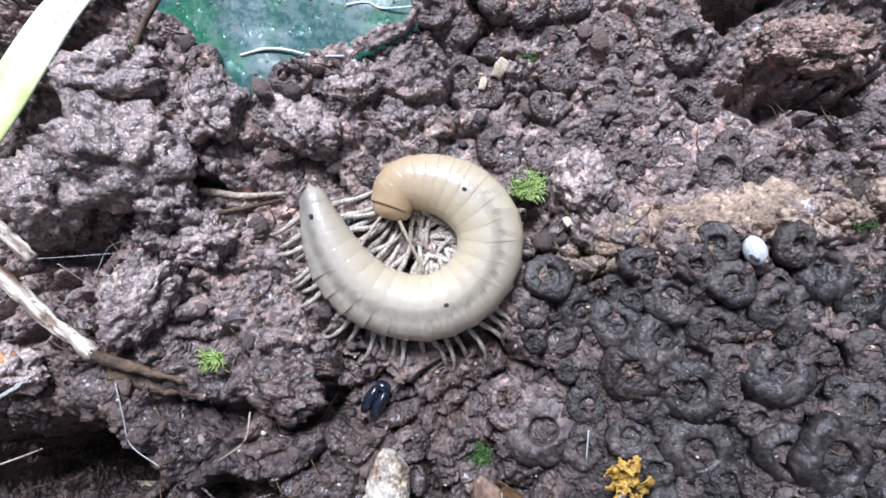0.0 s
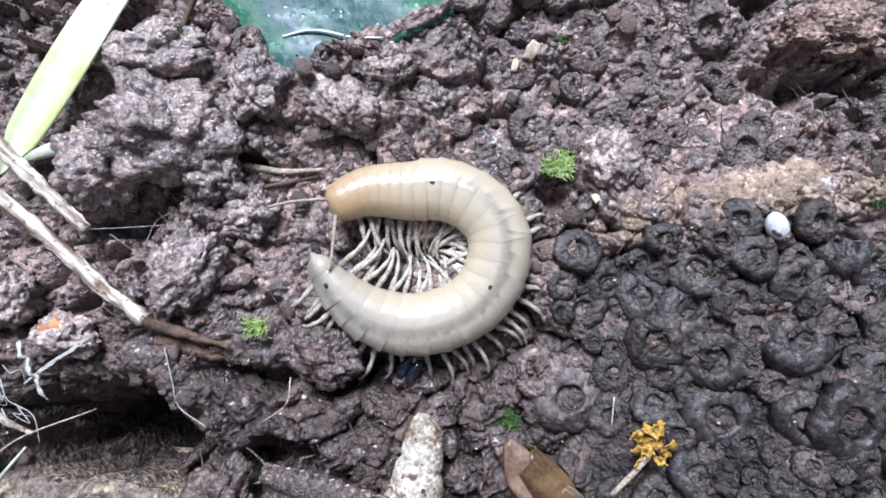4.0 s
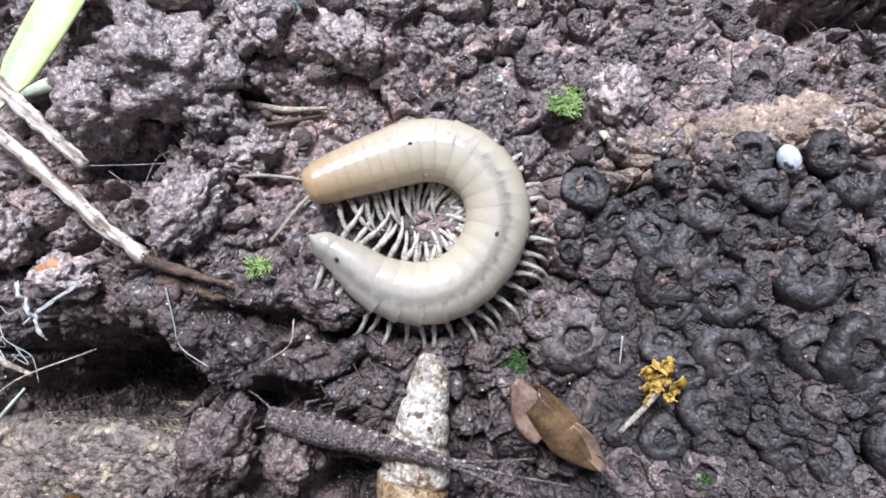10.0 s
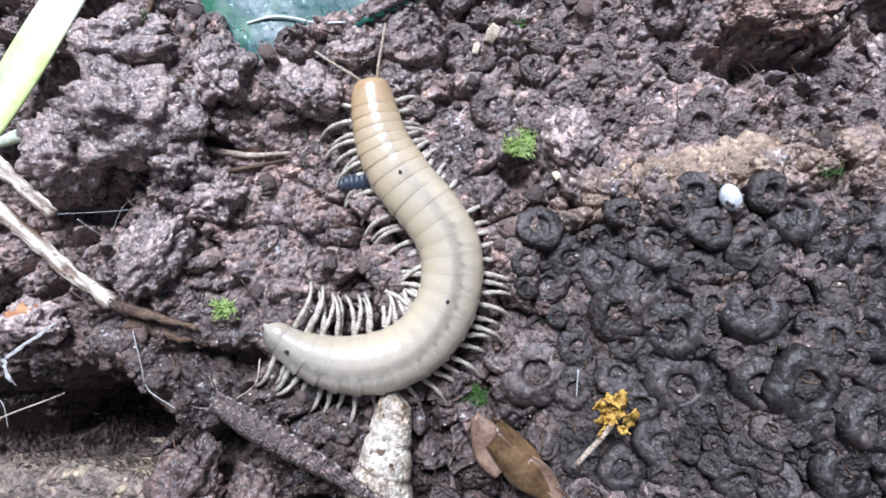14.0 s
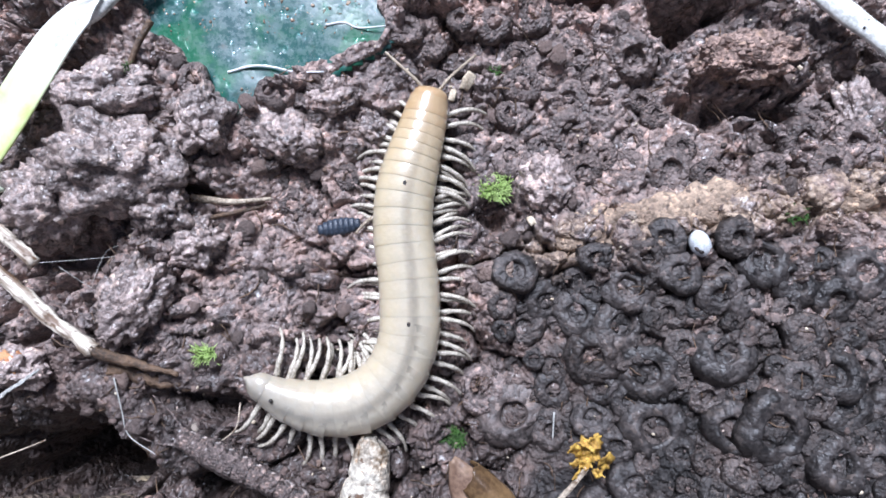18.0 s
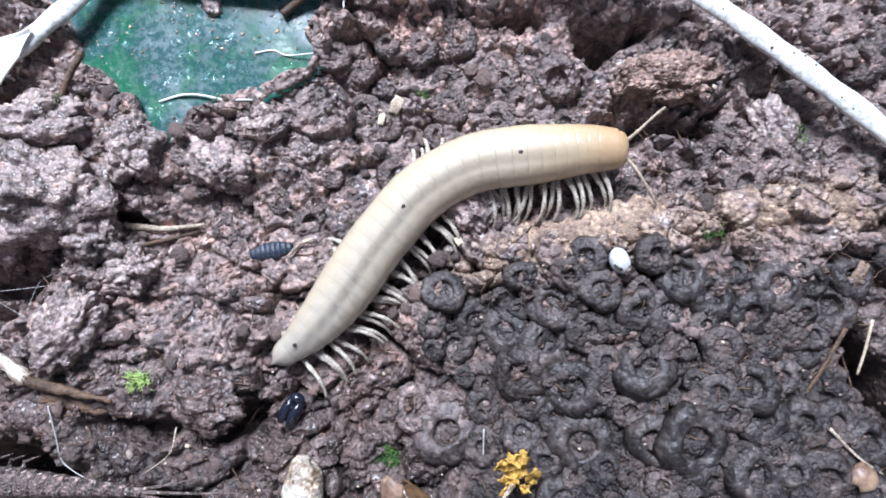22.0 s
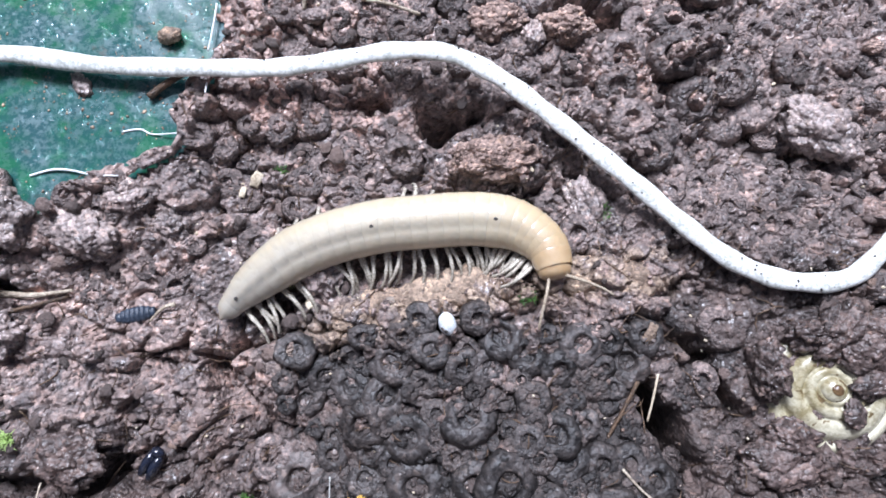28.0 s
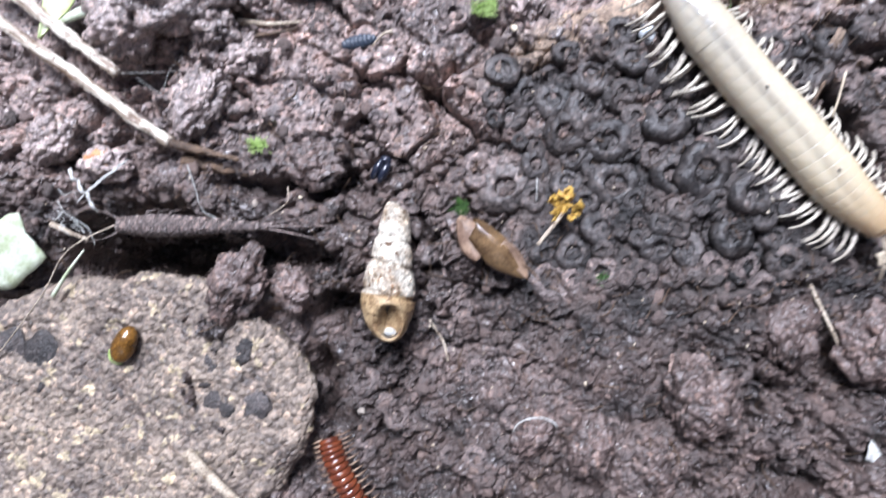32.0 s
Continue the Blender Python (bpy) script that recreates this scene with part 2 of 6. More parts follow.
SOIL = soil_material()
def shade(i):
    """Cuticle for ring i: honey at the head, cream along the middle, greyer towards the tail."""
    stops = ((0, (0.45, 0.31, 0.165)), (3, (0.50, 0.395, 0.25)), (8, (0.53, 0.465, 0.34)), (14, (0.52, 0.463, 0.355)), (19, (0.48, 0.432, 0.34)), (24, (0.40, 0.365, 0.30)))
    c = tuple(float(np.interp(i, [a for a, _ in stops], [v[k] for _, v in stops])) for k in range(3))
    dark = float(np.interp(i, (2, 5, 10, 14), (0.9, 0.6, 0.45, 0.3)))
    return body_material("cuticle", c, tuple(dark * v for v in c))


SHADES = [shade(i * 24 / 27) for i in range(28)]
LEG = two_scale("leg_cuticle", (0.30, 0.265, 0.21), (0.50, 0.46, 0.385), 1.5, 0.25, 0.5, 0.15, 0.05)


# ---- mesh helpers ----
def mesh_of(name, bm, mat, smooth=True):
    me = bpy.data.meshes.new(name)
    bm.normal_update()
    bm.to_mesh(me)
    bm.free()
    if smooth:
        me.polygons.foreach_set("use_smooth", [True] * len(me.polygons))
    me.materials.append(mat)
    return me


def part(name, bm, mat, parent, label="", smooth=True):
    ob = new(name, mesh_of(name, bm, mat, smooth) if isinstance(bm, bmesh.types.BMesh) else bm)
    ob.parent = parent
    if label:
        ob["label"] = label
    return ob


def thing(name, bm, mat, label, category, group="", kind="", smooth=True):
    ob = new(name, mesh_of(name, bm, mat, smooth) if isinstance(bm, bmesh.types.BMesh) else bm)
    return tagged(ob, label, category, group, kind)


def skin(bm, rings, closed=True, caps=True):
    """Faces between rows of equally many vertices."""
    n = len(rings[0])
    for a, b in zip(rings, rings[1:]):
        for i in range(n if closed else n - 1):
            j = (i + 1) % n
            bm.faces.new((a[i], a[j], b[j], b[i]))
    if caps and closed:
        bm.faces.new(rings[0][::-1])
        bm.faces.new(rings[-1])


def spline(pts, steps=8):
    """A smooth curve through the points, as an array."""
    p = np.array(pts, float)
    q = np.vstack([2 * p[0] - p[1], p, 2 * p[-1] - p[-2]])
    out = []
    for a, b, c, d in zip(q, q[1:], q[2:], q[3:]):
        for u in np.arange(steps) / steps:
            out.append(0.5 * (2 * b + (c - a) * u + (2 * a - 5 * b + 4 * c - d) * u * u + (3 * b - a - 3 * c + d) * u ** 3))
    out.append(p[-1])
    return np.array(out)


def tube(pts, radii, sides=8, flat=1.0, rough=0.0, bm=None, spin=0.0):
    """A tapered tube along points in mm; flat squeezes its height, rough roughens it."""
    bm = bm or bmesh.new()
    pts = [Vector(p) for p in pts]
    rings = []
    for i, p in enumerate(pts):
        t = (pts[min(i + 1, len(pts) - 1)] - pts[max(i - 1, 0)]).normalized()
        side = t.cross(Vector((0, 0, 1)))
        side = side.normalized() if side.length > 1e-4 else Vector((1, 0, 0))
        up = side.cross(t)
        r = radii[i] if hasattr(radii, "__len__") else radii
        ring = []
        for k in range(sides):
            a = 2 * math.pi * k / sides + spin
            rr = r * (1 + rough * noise.noise(p * 0.9 + Vector((3 * math.cos(a), 3 * math.sin(a), 0))))
            ring.append(bm.verts.new((p + side * (rr * math.cos(a)) + up * (rr * flat * math.sin(a))) * MM))
        rings.append(ring)
    skin(bm, rings)
    return bm


def lump(size, sub=3, rough=0.25, freq=1.0, seed=0, sharp=0.0):
    """An uneven clod, about size mm (x, y, z half axes); sharp parts it into smaller lumps with cracks between."""
    bm = bmesh.new()
    bmesh.ops.create_icosphere(bm, subdivisions=sub, radius=1.0)
    off = Vector((seed * 7.3, seed * 3.1, seed * 1.7))
    for v in bm.verts:
        n = v.co.normalized()
        k = 1 + rough * noise.fractal(n * freq * 1.3 + off, 0.9, 2.1, 3)
        if sharp:
            for f, deep in ((1.7, 1.0), (3.6, 0.5), (7.5, 0.24)):
                bend = n + 0.16 / f * noise.noise_vector(n * f * 2.2 + off)
                d = noise.voronoi(bend * f + off)[0]
                k += sharp * deep * (min(1.0, (d[1] - d[0]) / 0.22) ** 0.6 - 0.75 * d[0])
            k += 0.05 * noise.fractal(n * 9 + off, 0.8, 2.1, 3)
        v.co = Vector((n.x * size[0], n.y * size[1], n.z * size[2])) * (k * MM)
    return bm


# ---- the ground: one sheet, fine where the camera passes ----
def base(x, y):
    s = lambda v: 1 / (1 + np.exp(-np.clip(v, -40, 40)))
    return (-3 + 4.3 * s((x - 11) / 4) * (0.35 + 0.65 * s((11 - y) / 2.5)) + 4.8 * s((-x - 19) / 4) + 1.2 * s((y - 28) / 4))


def axis(lo, hi, step, far):
    mid = np.arange(lo, hi + step, step)
    grow = step * 1.28 ** np.arange(1, 60)
    out = np.cumsum(grow)
    out = out[out < far]
    return np.r_[lo - out[::-1], mid, mid[-1] + out]


STEP = 0.17
X0, Y0, WIDE, TALL = -70, -62, 154, 112
GX, GY = axis(X0, X0 + WIDE, STEP, 4000), axis(Y0, Y0 + TALL, STEP, 4000)
XX, YY = np.meshgrid(GX, GY)
FILM = ((-36.5, 33), (-34.5, 28.6), (-28.6, 24.6), (-27.4, 20.6), (-23.6, 18.8), (-17.2, 22.8), (-9.8, 26.2), (-7.4, 32.4), (-2.6, 40), (-2.0, 54), (-38, 54), (-40, 42))


def film_z(x, y):
    return 0.7 - 0.035 * (x + 20) - 0.015 * (y - 28)


def inside(x, y, poly):
    hit = np.zeros(np.shape(x), bool)
    for (ax, ay), (bx, by) in zip(poly, poly[1:] + poly[:1]):
        hit ^= ((ay > y) != (by > y)) & (x < (bx - ax) * (y - ay) / (by - ay + 1e-9) + ax)
    return hit


def off_edge(x, y, poly):
    """Distance to the outline of poly."""
    out = np.full(np.shape(x), 1e9)
    for (ax, ay), (bx, by) in zip(poly, poly[1:] + poly[:1]):
        f = np.clip(((x - ax) * (bx - ax) + (y - ay) * (by - ay)) / ((bx - ax) ** 2 + (by - ay) ** 2), 0, 1)
        out = np.minimum(out, np.hypot(x - ax - f * (bx - ax), y - ay - f * (by - ay)))
    return out


def value_noise(x, y, size, seed):
    r = np.random.default_rng(seed)
    t = r.random((256, 256))
    u, v = x / size, y / size
    i, j = np.floor(u).astype(int), np.floor(v).astype(int)
    a, b = u - i, v - j
    a, b = a * a * (3 - 2 * a), b * b * (3 - 2 * b)
    g = lambda p, q: t[p % 256, q % 256]
    return (g(i, j) * (1 - a) + g(i + 1, j) * a) * (1 - b) + (g(i, j + 1) * (1 - a) + g(i + 1, j + 1) * a) * b - 0.5


def cells(x, y, size, seed):
    """Uneven cells: nearest and second distance to their seeds, a number for each, and the slope of a random tilt."""
    r = np.random.default_rng(seed)
    t = r.random((3, 256, 256)).astype(np.float32)
    u, v = (x / size).astype(np.float32), (y / size).astype(np.float32)
    i, j = np.floor(u).astype(int), np.floor(v).astype(int)
    f1, f2, tone = np.full(u.shape, 9, np.float32), np.full(u.shape, 9, np.float32), np.zeros(u.shape, np.float32)
    lean = np.zeros(u.shape, np.float32)
    for di in (-1, 0, 1):
        for dj in (-1, 0, 1):
            p, q = (i + di) % 256, (j + dj) % 256
            du, dv = i + di + t[0][p, q] - u, j + dj + t[1][p, q] - v
            d = np.hypot(du, dv)
            near = d < f1
            f2 = np.where(near, f1, np.minimum(f2, d))
            tone = np.where(near, t[2][p, q], tone)
            turn = t[2][p, q] * 77
            lean = np.where(near, np.cos(turn) * du + np.sin(turn) * dv, lean)
            f1 = np.where(near, d, f1)
    return f1, f2, tone, lean


def pit(x, y, cx, cy, rx, ry, turn, depth):
    c, s = math.cos(radians(turn)), math.sin(radians(turn))
    u, v = ((x - cx) * c + (y - cy) * s) / rx, (-(x - cx) * s + (y - cy) * c) / ry
    return -depth * np.exp(-(u * u + v * v) ** 1.6)


def heights():
    h = base(XX, YY)
    for size, amp, seed in ((17, 1.8, 1), (8, 1.3, 2)):
        h = h + amp * value_noise(XX, YY, size, seed)
    crumbly = np.clip(0.75 + 1.5 * value_noise(XX, YY, 11, 31), 0.3, 1.25)
    ease = lambda v: np.clip(v, 0, 1)
    crumbly = crumbly * (1 - 0.5 * ease((XX - 2) / 6) * ease((47 - XX) / 5) * ease((2 - YY) / 4) * ease((YY + 28) / 6))
    crumbly = crumbly * (1 - 0.5 * ease((XX + 3) / 6) * ease((YY - 21) / 6) * ease((27 - XX) / 6))
    # lumps of several sizes, each an uneven tilted dome with a narrow crack round it
    for size, seed, share in ((7.0, 11, 0.85), (3.3, 12, 1.25), (1.75, 13, 1.25), (0.95, 14, 1.2), (0.55, 15, 1.0)):
        wx = XX + size * (0.55 * value_noise(XX, YY, size * 0.8, seed + 40) + 0.22 * value_noise(XX, YY, size * 0.3, seed + 60))
        wy = YY + size * (0.55 * value_noise(XX, YY, size * 0.8, seed + 50) + 0.22 * value_noise(XX, YY, size * 0.3, seed + 70))
        f1, f2, tone, lean = cells(wx, wy, size, seed)
        edge = np.clip((f2 - f1) / 0.13, 0, 1)
        dome = np.sqrt(np.clip(1 - (f1 / 0.95) ** 2, 0, 1))
        rise = (tone - 0.5) * 0.42 + 0.20 * dome + 0.50 * lean - 0.36 * (1 - edge) ** 1.5
        h = h + size * share * crumbly * rise * np.clip(0.7 + 1.6 * value_noise(XX, YY, size * 2.3, seed + 90), 0.15, 1.3)
    for size, amp, seed in ((3.4, 1.0, 3), (1.7, 0.55, 4), (0.8, 0.32, 5), (0.42, 0.22, 6)):
        n = value_noise(XX + 0.5 * size * value_noise(XX, YY, size, 80), YY, size, seed)
        h = h + amp * crumbly * (n + 0.5 * (0.2 - np.abs(n)))
    # pin holes and small pits where grains fell out
    f1, f2, tone, lean = cells(XX, YY, 1.3, 21)
    h = h - 0.5 * np.clip(1 - f1 / 0.26, 0, 1) * (tone > 0.62)
    px = XX + 2.6 * value_noise(XX, YY, 3.2, 71) + 1.2 * value_noise(XX, YY, 1.1, 72)
    py = YY + 2.6 * value_noise(XX, YY, 3.2, 73) + 1.2 * value_noise(XX, YY, 1.1, 74)
    for hole in ((23.5, 28.2, 3.6, 2.0, -8, 10.0), (13.8, 30.4, 2.0, 1.3, 0, 4.5), (46.6, -10.0, 1.7, 7.5, 22, 14.0), (53.0, -4.5, 0.9, 6.0, 38, 6.0), (-43, -20.6, 8.5, 5.4, 2, 22.0),
                 (-27, -21.2, 8, 2.0, -6, 8.0), (29, 17.6, 6.0, 1.3, 4, 5.0), (-20.5, -40, 2.0, 6.0, 20, 7.0), (-17.5, -29, 3.0, 1.5, 0, 5.0),
                 (1.0, -13.0, 3.0, 1.1, 10, 3.5), (-22, -12.6, 9, 1.4, -4, 6.0), (42, 40, 5, 2.5, 0, 6.0), (-40, 3.0, 3.4, 2.2, 0, 5.0),
                 (39, -40, 6, 5, 0, 4.0), (4.0, 7.2, 2.0, 1.2, 0, 3.0), (-29, 10.2, 5, 0.9, -10, 4.0), (-45, -6, 3, 1.2, 30, 3.0), (64, 22, 6, 2, -20, 4.0)):
        h += pit(px, py, *hole)
    d = YY - (0.5 + 0.36 * XX - 0.0042 * XX * XX)
    h += 1.1 * np.exp(-(d / 2.0) ** 2) * np.clip((XX - 6) / 6, 0, 1) * np.clip((49 - XX) / 2, 0, 1)
    h -= 0.5 + 2.2 * np.clip(1.25 - np.hypot((XX + 46) / 24, (YY + 39.5) / 18.5), 0, 0.4) / 0.4
    under = inside(XX + 2.2 * value_noise(XX, YY, 3.0, 91) + 0.8 * value_noise(XX, YY, 0.8, 92), YY + 2.2 * value_noise(XX, YY, 3.0, 93), FILM)
    away = off_edge(XX, YY, FILM)
    near = (away < 2.0) | inside(XX, YY, FILM)
    swell = np.clip(1 - (away - 1.0) / 10, 0, 1)
    h = h + swell * swell * (3 - 2 * swell) * np.maximum(0, film_z(XX, YY) + 0.2 - base(XX, YY))
    rim = film_z(XX, YY) + 0.6 + 0.9 * value_noise(XX, YY, 1.6, 95) + 0.5 * value_noise(XX, YY, 0.6, 96)
    return np.where(under, np.minimum(h, film_z(XX, YY) - 0.5), np.where(near, np.maximum(h, rim), h))


HH = heights()
LOW = base(XX, YY)
HH = np.where((HH > LOW) & (XX > -27) & (YY < 18), LOW + 2.3 * np.tanh((HH - LOW) / 2.3), HH)
for ax in (0, 1):
    HH = 0.86 * HH + 0.07 * (np.roll(HH, 1, ax) + np.roll(HH, -1, ax))
FADE = np.clip(1 - (np.maximum(np.abs(XX - 7) - 80, np.abs(YY + 6) - 58)) / 60, 0, 1)
HH = HH * FADE


def ground(x, y):
    """Height of the soil in mm."""
    i = int(np.clip(np.searchsorted(GX, x) - 1, 0, len(GX) - 2))
    j = int(np.clip(np.searchsorted(GY, y) - 1, 0, len(GY) - 2))
    return float(HH[j:j + 2, i:i + 2].mean())


def ground_round(x, y, r):
    i, j = np.searchsorted(GX, [x - r, x + r]), np.searchsorted(GY, [y - r, y + r])
    return float(np.percentile(HH[j[0]:j[1] + 1, i[0]:i[1] + 1], 70))


def sheet_mesh(name, x, y, z, mat):
    ny, nx = x.shape
    co = np.stack([x, y, z], -1).reshape(-1, 3) * MM
    a = (np.arange(ny - 1)[:, None] * nx + np.arange(nx - 1)[None]).ravel()
    quads = np.stack([a, a + 1, a + nx + 1, a + nx], 1)
    me = bpy.data.meshes.new(name)
    me.vertices.add(len(co))
    me.vertices.foreach_set("co", co.ravel().astype(np.float32))
    me.loops.add(quads.size)
    me.loops.foreach_set("vertex_index", quads.ravel().astype(np.int32))
    me.polygons.add(len(quads))
    me.polygons.foreach_set("loop_start", np.arange(0, quads.size, 4, dtype=np.int32))
    me.polygons.foreach_set("use_smooth", np.ones(len(quads), bool))
    me.update(calc_edges=True)
    me.materials.append(mat)
    return me


# unseen wall, added behind the camera to block the southern sky
bm = bmesh.new()
bmesh.ops.create_cube(bm, size=1.0, matrix=Matrix.Translation((0, -0.75, 0.55)) @ Matrix.Diagonal((5.0, 0.2, 1.5, 1)))
thing("wall_south", bm, SOIL, "unseen plain earth-coloured wall added behind the camera to block the sky", "wall", kind="structure", smooth=False)
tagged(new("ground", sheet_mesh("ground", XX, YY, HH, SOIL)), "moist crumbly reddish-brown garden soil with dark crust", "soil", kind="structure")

FEELER = two_scale("feeler", (0.26, 0.20, 0.14), (0.46, 0.39, 0.29), 1.5, 0.4)
SPECK = two_scale("speck", (0.02, 0.017, 0.015), (0.06, 0.05, 0.045), 0.5)
# ---- the pale millipede: rings that carry their legs ----
RINGS = 28
# rings sit closer behind the head
PITCH = np.interp(np.arange(RINGS), (0, 5, 11, 24, 27), (0.62, 0.62, 1.0, 1.08, 0.9))
PITCH *= 45.0 / PITCH.sum()
BODY_LINES = {}


def girth(i):
    """Half width of ring i in mm, from head to tail."""
    s = i / (RINGS - 1)
    up = 2.0 + 1.12 * min(1, s / 0.30) ** 0.8
    return up * (1 - max(0, (s - 0.78) / 0.22) ** 1.9 * 0.52)


def ring_mesh(i):
    a, nxt, pitch = girth(i), girth(min(i + 1, RINGS - 1)), PITCH[i]
    bm, rows = bmesh.new(), []
    step = float(np.interp(i, (7, 13, 20), (0.34, 0.16, 0.10)))
    for v, k in ((1.10, -0.10), (0.85, -0.075), (0.62, -0.06), (0.46, -0.05), (0.36, -0.042), (0.28, -0.030), (0.16, -0.012), (0.0, -0.003), (-0.18, 0.003), (-0.34, 0.006), (-0.46, 0.004), (-0.54, -0.004),
                 (-0.59, -0.018), (-0.61, -0.045)):
        k = 1 + step * k
        m = a + (nxt - a) * (0.5 - v) * 0.9
        row = []
        for n in range(40):
            t = 2 * math.pi * n / 40
            x, z = math.cos(t), math.sin(t)
            low = 0.80 if z < 0 else 0.84
            row.append(bm.verts.new((m * k * x * MM, v * pitch * MM, m * k * low * z * MM)))
        rows.append(row)
    skin(bm, rows, True, False)
    return bm


def head_mesh():
    bm, rows = bmesh.new(), []
    for v, w, h in ((-0.6, 1.86, 1.5), (0.0, 1.93, 1.55), (0.45, 1.90, 1.5), (0.8, 1.78, 1.4), (1.05, 1.55, 1.2), (1.22, 1.2, 0.95), (1.32, 0.75, 0.6), (1.36, 0.25, 0.25)):
        rows.append([bm.verts.new((w * math.cos(2 * math.pi * n / 32) * MM, v * MM, (h * math.sin(2 * math.pi * n / 32) - 0.12 * max(v, 0)) * MM)) for n in range(32)])
    skin(bm, rows)
    return bm


def tail_mesh(a):
    bm, rows = bmesh.new(), []
    for v, k in ((1.4, 1.0), (0.3, 1.0), (-0.3, 0.92), (-0.8, 0.74), (-1.15, 0.48), (-1.4, 0.24), (-1.8, 0.06)):
        rows.append([bm.verts.new((a * k * math.cos(2 * math.pi * n / 28) * MM, v * MM, a * k * 0.8 * math.sin(2 * math.pi * n / 28) * MM)) for n in range(28)])
    skin(bm, rows)
    return bm


def leg_mesh(side, a):
    """A jointed leg that starts at its own origin under the ring's flank."""
    pts = spline([(0, 0, 0), (side * 1.1, 0.06, 0.08), (side * 2.2, 0.25, -0.05), (side * 3.6, 0.20, -0.65), (side * 4.6, -0.25, -1.6)], 4)
    s = np.linspace(0, 1, len(pts))
    rad = 0.32 - 0.19 * s ** 1.5 + 0.035 * np.sin(s * 22)
    return tube(pts, rad, 7)


def antenna_mesh(side):
    pts = spline([(0, 0, 0), (side * 0.7, 1.2, 0.4), (side * 1.6, 2.6, 0.4), (side * 2.4, 3.9, 0.1), (side * 3.0, 5.0, -0.4)], 5)
    s = np.linspace(0, 1, len(pts))
    return tube(pts, 0.16 + 0.05 * np.abs(np.sin(s * 3.14 * 6)) - 0.06 * s, 7)


millipede = tagged(new("millipede"), "pale cream millipede with a honey-coloured head crawling over soil", "millipede")
segments, legs, antennae = [], [], []
for i in range(RINGS):
    if i == 0:
        ring = part("head", head_mesh(), SHADES[0], millipede, "rounded honey-coloured head")
        for side in (-1, 1):
            antennae.append((part("antenna", antenna_mesh(side), FEELER, ring, "thin brownish-white antenna"), side))
    elif i == RINGS - 1:
        ring = part("tail", tail_mesh(girth(i) * 0.985), SHADES[-1], millipede, "greyish pointed tail")
    else:
        ring = part("body_ring", ring_mesh(i), SHADES[i], millipede)
        for pair in ((0.0,) if i < 4 else (0.38, -0.38)):
            for side in (-1, 1):
                legs.append((part("leg", leg_mesh(side, girth(i)), LEG, ring, "white jointed leg"), i, side, pair))
    segments.append(ring)
    if i in (8, 16, 26):
        dot = part("speck", lump((0.2, 0.24, 0.1), 2, 0.2, 1, i), SPECK, ring, "tiny dark speck")
        dot.location = (0.25 * MM, 0, girth(i) * 0.83 * MM)


def crawl(t, *pts):
    """The body's line over the soil at a time, head first, in mm."""
    p = np.array(pts, float)
    z = base(p[:, 0], p[:, 1]) + 3.6
    c = spline(np.column_stack([p, z]), 12)
    s = np.r_[0, np.cumsum(np.linalg.norm(np.diff(c, axis=0), axis=1))]
    at = (0.028 + 0.94 * (np.cumsum(PITCH) - PITCH[0]) / (PITCH.sum() - PITCH[0])) * s[-1]
    get = lambda d: np.stack([np.interp(d, s, c[:, k]) for k in range(3)], 1)
    BODY_LINES[t] = get(at), get(np.clip(at - 0.8, 0, s[-1])) - get(np.clip(at + 0.8, 0, s[-1]))


def creature_rows():
    centre = {t: k[0].mean(0) - np.array((0, 0, 3.4)) for t, k in BODY_LINES.items()}
    walk(millipede, [(t, Matrix.Translation(Vector(c) * MM)) for t, c in centre.items()])
    for i, seg in enumerate(segments):
        rows = []
        for t, (place, way) in BODY_LINES.items():
            y = Vector(way[i]).normalized()
            x = y.cross(Vector((0, 0, 1))).normalized()
            m = Matrix((x, y, x.cross(y))).transposed().to_4x4()
            rows.append((t, Matrix.Translation(Vector(place[i] - centre[t]) * MM) @ m))
        walk(seg, rows)
    for n, (leg, i, side, pair) in enumerate(legs):
        a, pitch, rows = girth(i), PITCH[i], []
        wave = i * 0.62 + (0.45 if pair < 0 else 0.0) + (0.5 if side > 0 else 0.0)
        for t in [0, 1, 2, 3, 4, 5, 6, 7, 8, 9, 10, 11] + [12 + 0.2 * k for k in range(101)]:
            pace = 0.8 if t >= 12 else 0.35
            ph = 2 * math.pi * (t * (1.3 if t >= 12 else 0.31)) - wave
            tuck = float(np.interp(t, (0, 6, 13, 18, 20, 24, 28, 32), (8, 8, 8, 4, 2, 0, -4, -2) if side > 0 else (0, 0, 0, 8, 18, 30, 42, 6))) + 9 * math.sin(n * 5.1)
            if side < 0 and i not in (13, 14, 20, 21, 22):
                tuck += float(np.interp(t, (20, 22, 29, 30), (0, 34, 34, 0)))
            if side > 0:
                tuck += float(np.interp(t, (0, 12.5, 14, 17), (1, 1, 0.6, 0))) * float(np.interp(i, (11, 15), (52, 0)))
            swing = 20 * pace * math.sin(ph) + 9 * math.sin(n * 2.4)
            lift = 9 * pace * max(0.0, math.cos(ph))
            rows.append((t, pose(side * a * 0.72 * MM, pair * pitch * MM, -a * 0.48 * MM, 0, side * (tuck - lift), side * swing)))
        walk(leg, rows)
    for k, (ant, side) in enumerate(antennae):
        walk(ant, [(t, pose(side * 0.75 * MM, 1.0 * MM, 0.15 * MM, 12 * math.sin(t * 1.9 + k), 0, side * (-6 + 22 * math.sin(t * 1.3 + 2.1 * k)))) for t in [0.5 * q for q in range(65)]])

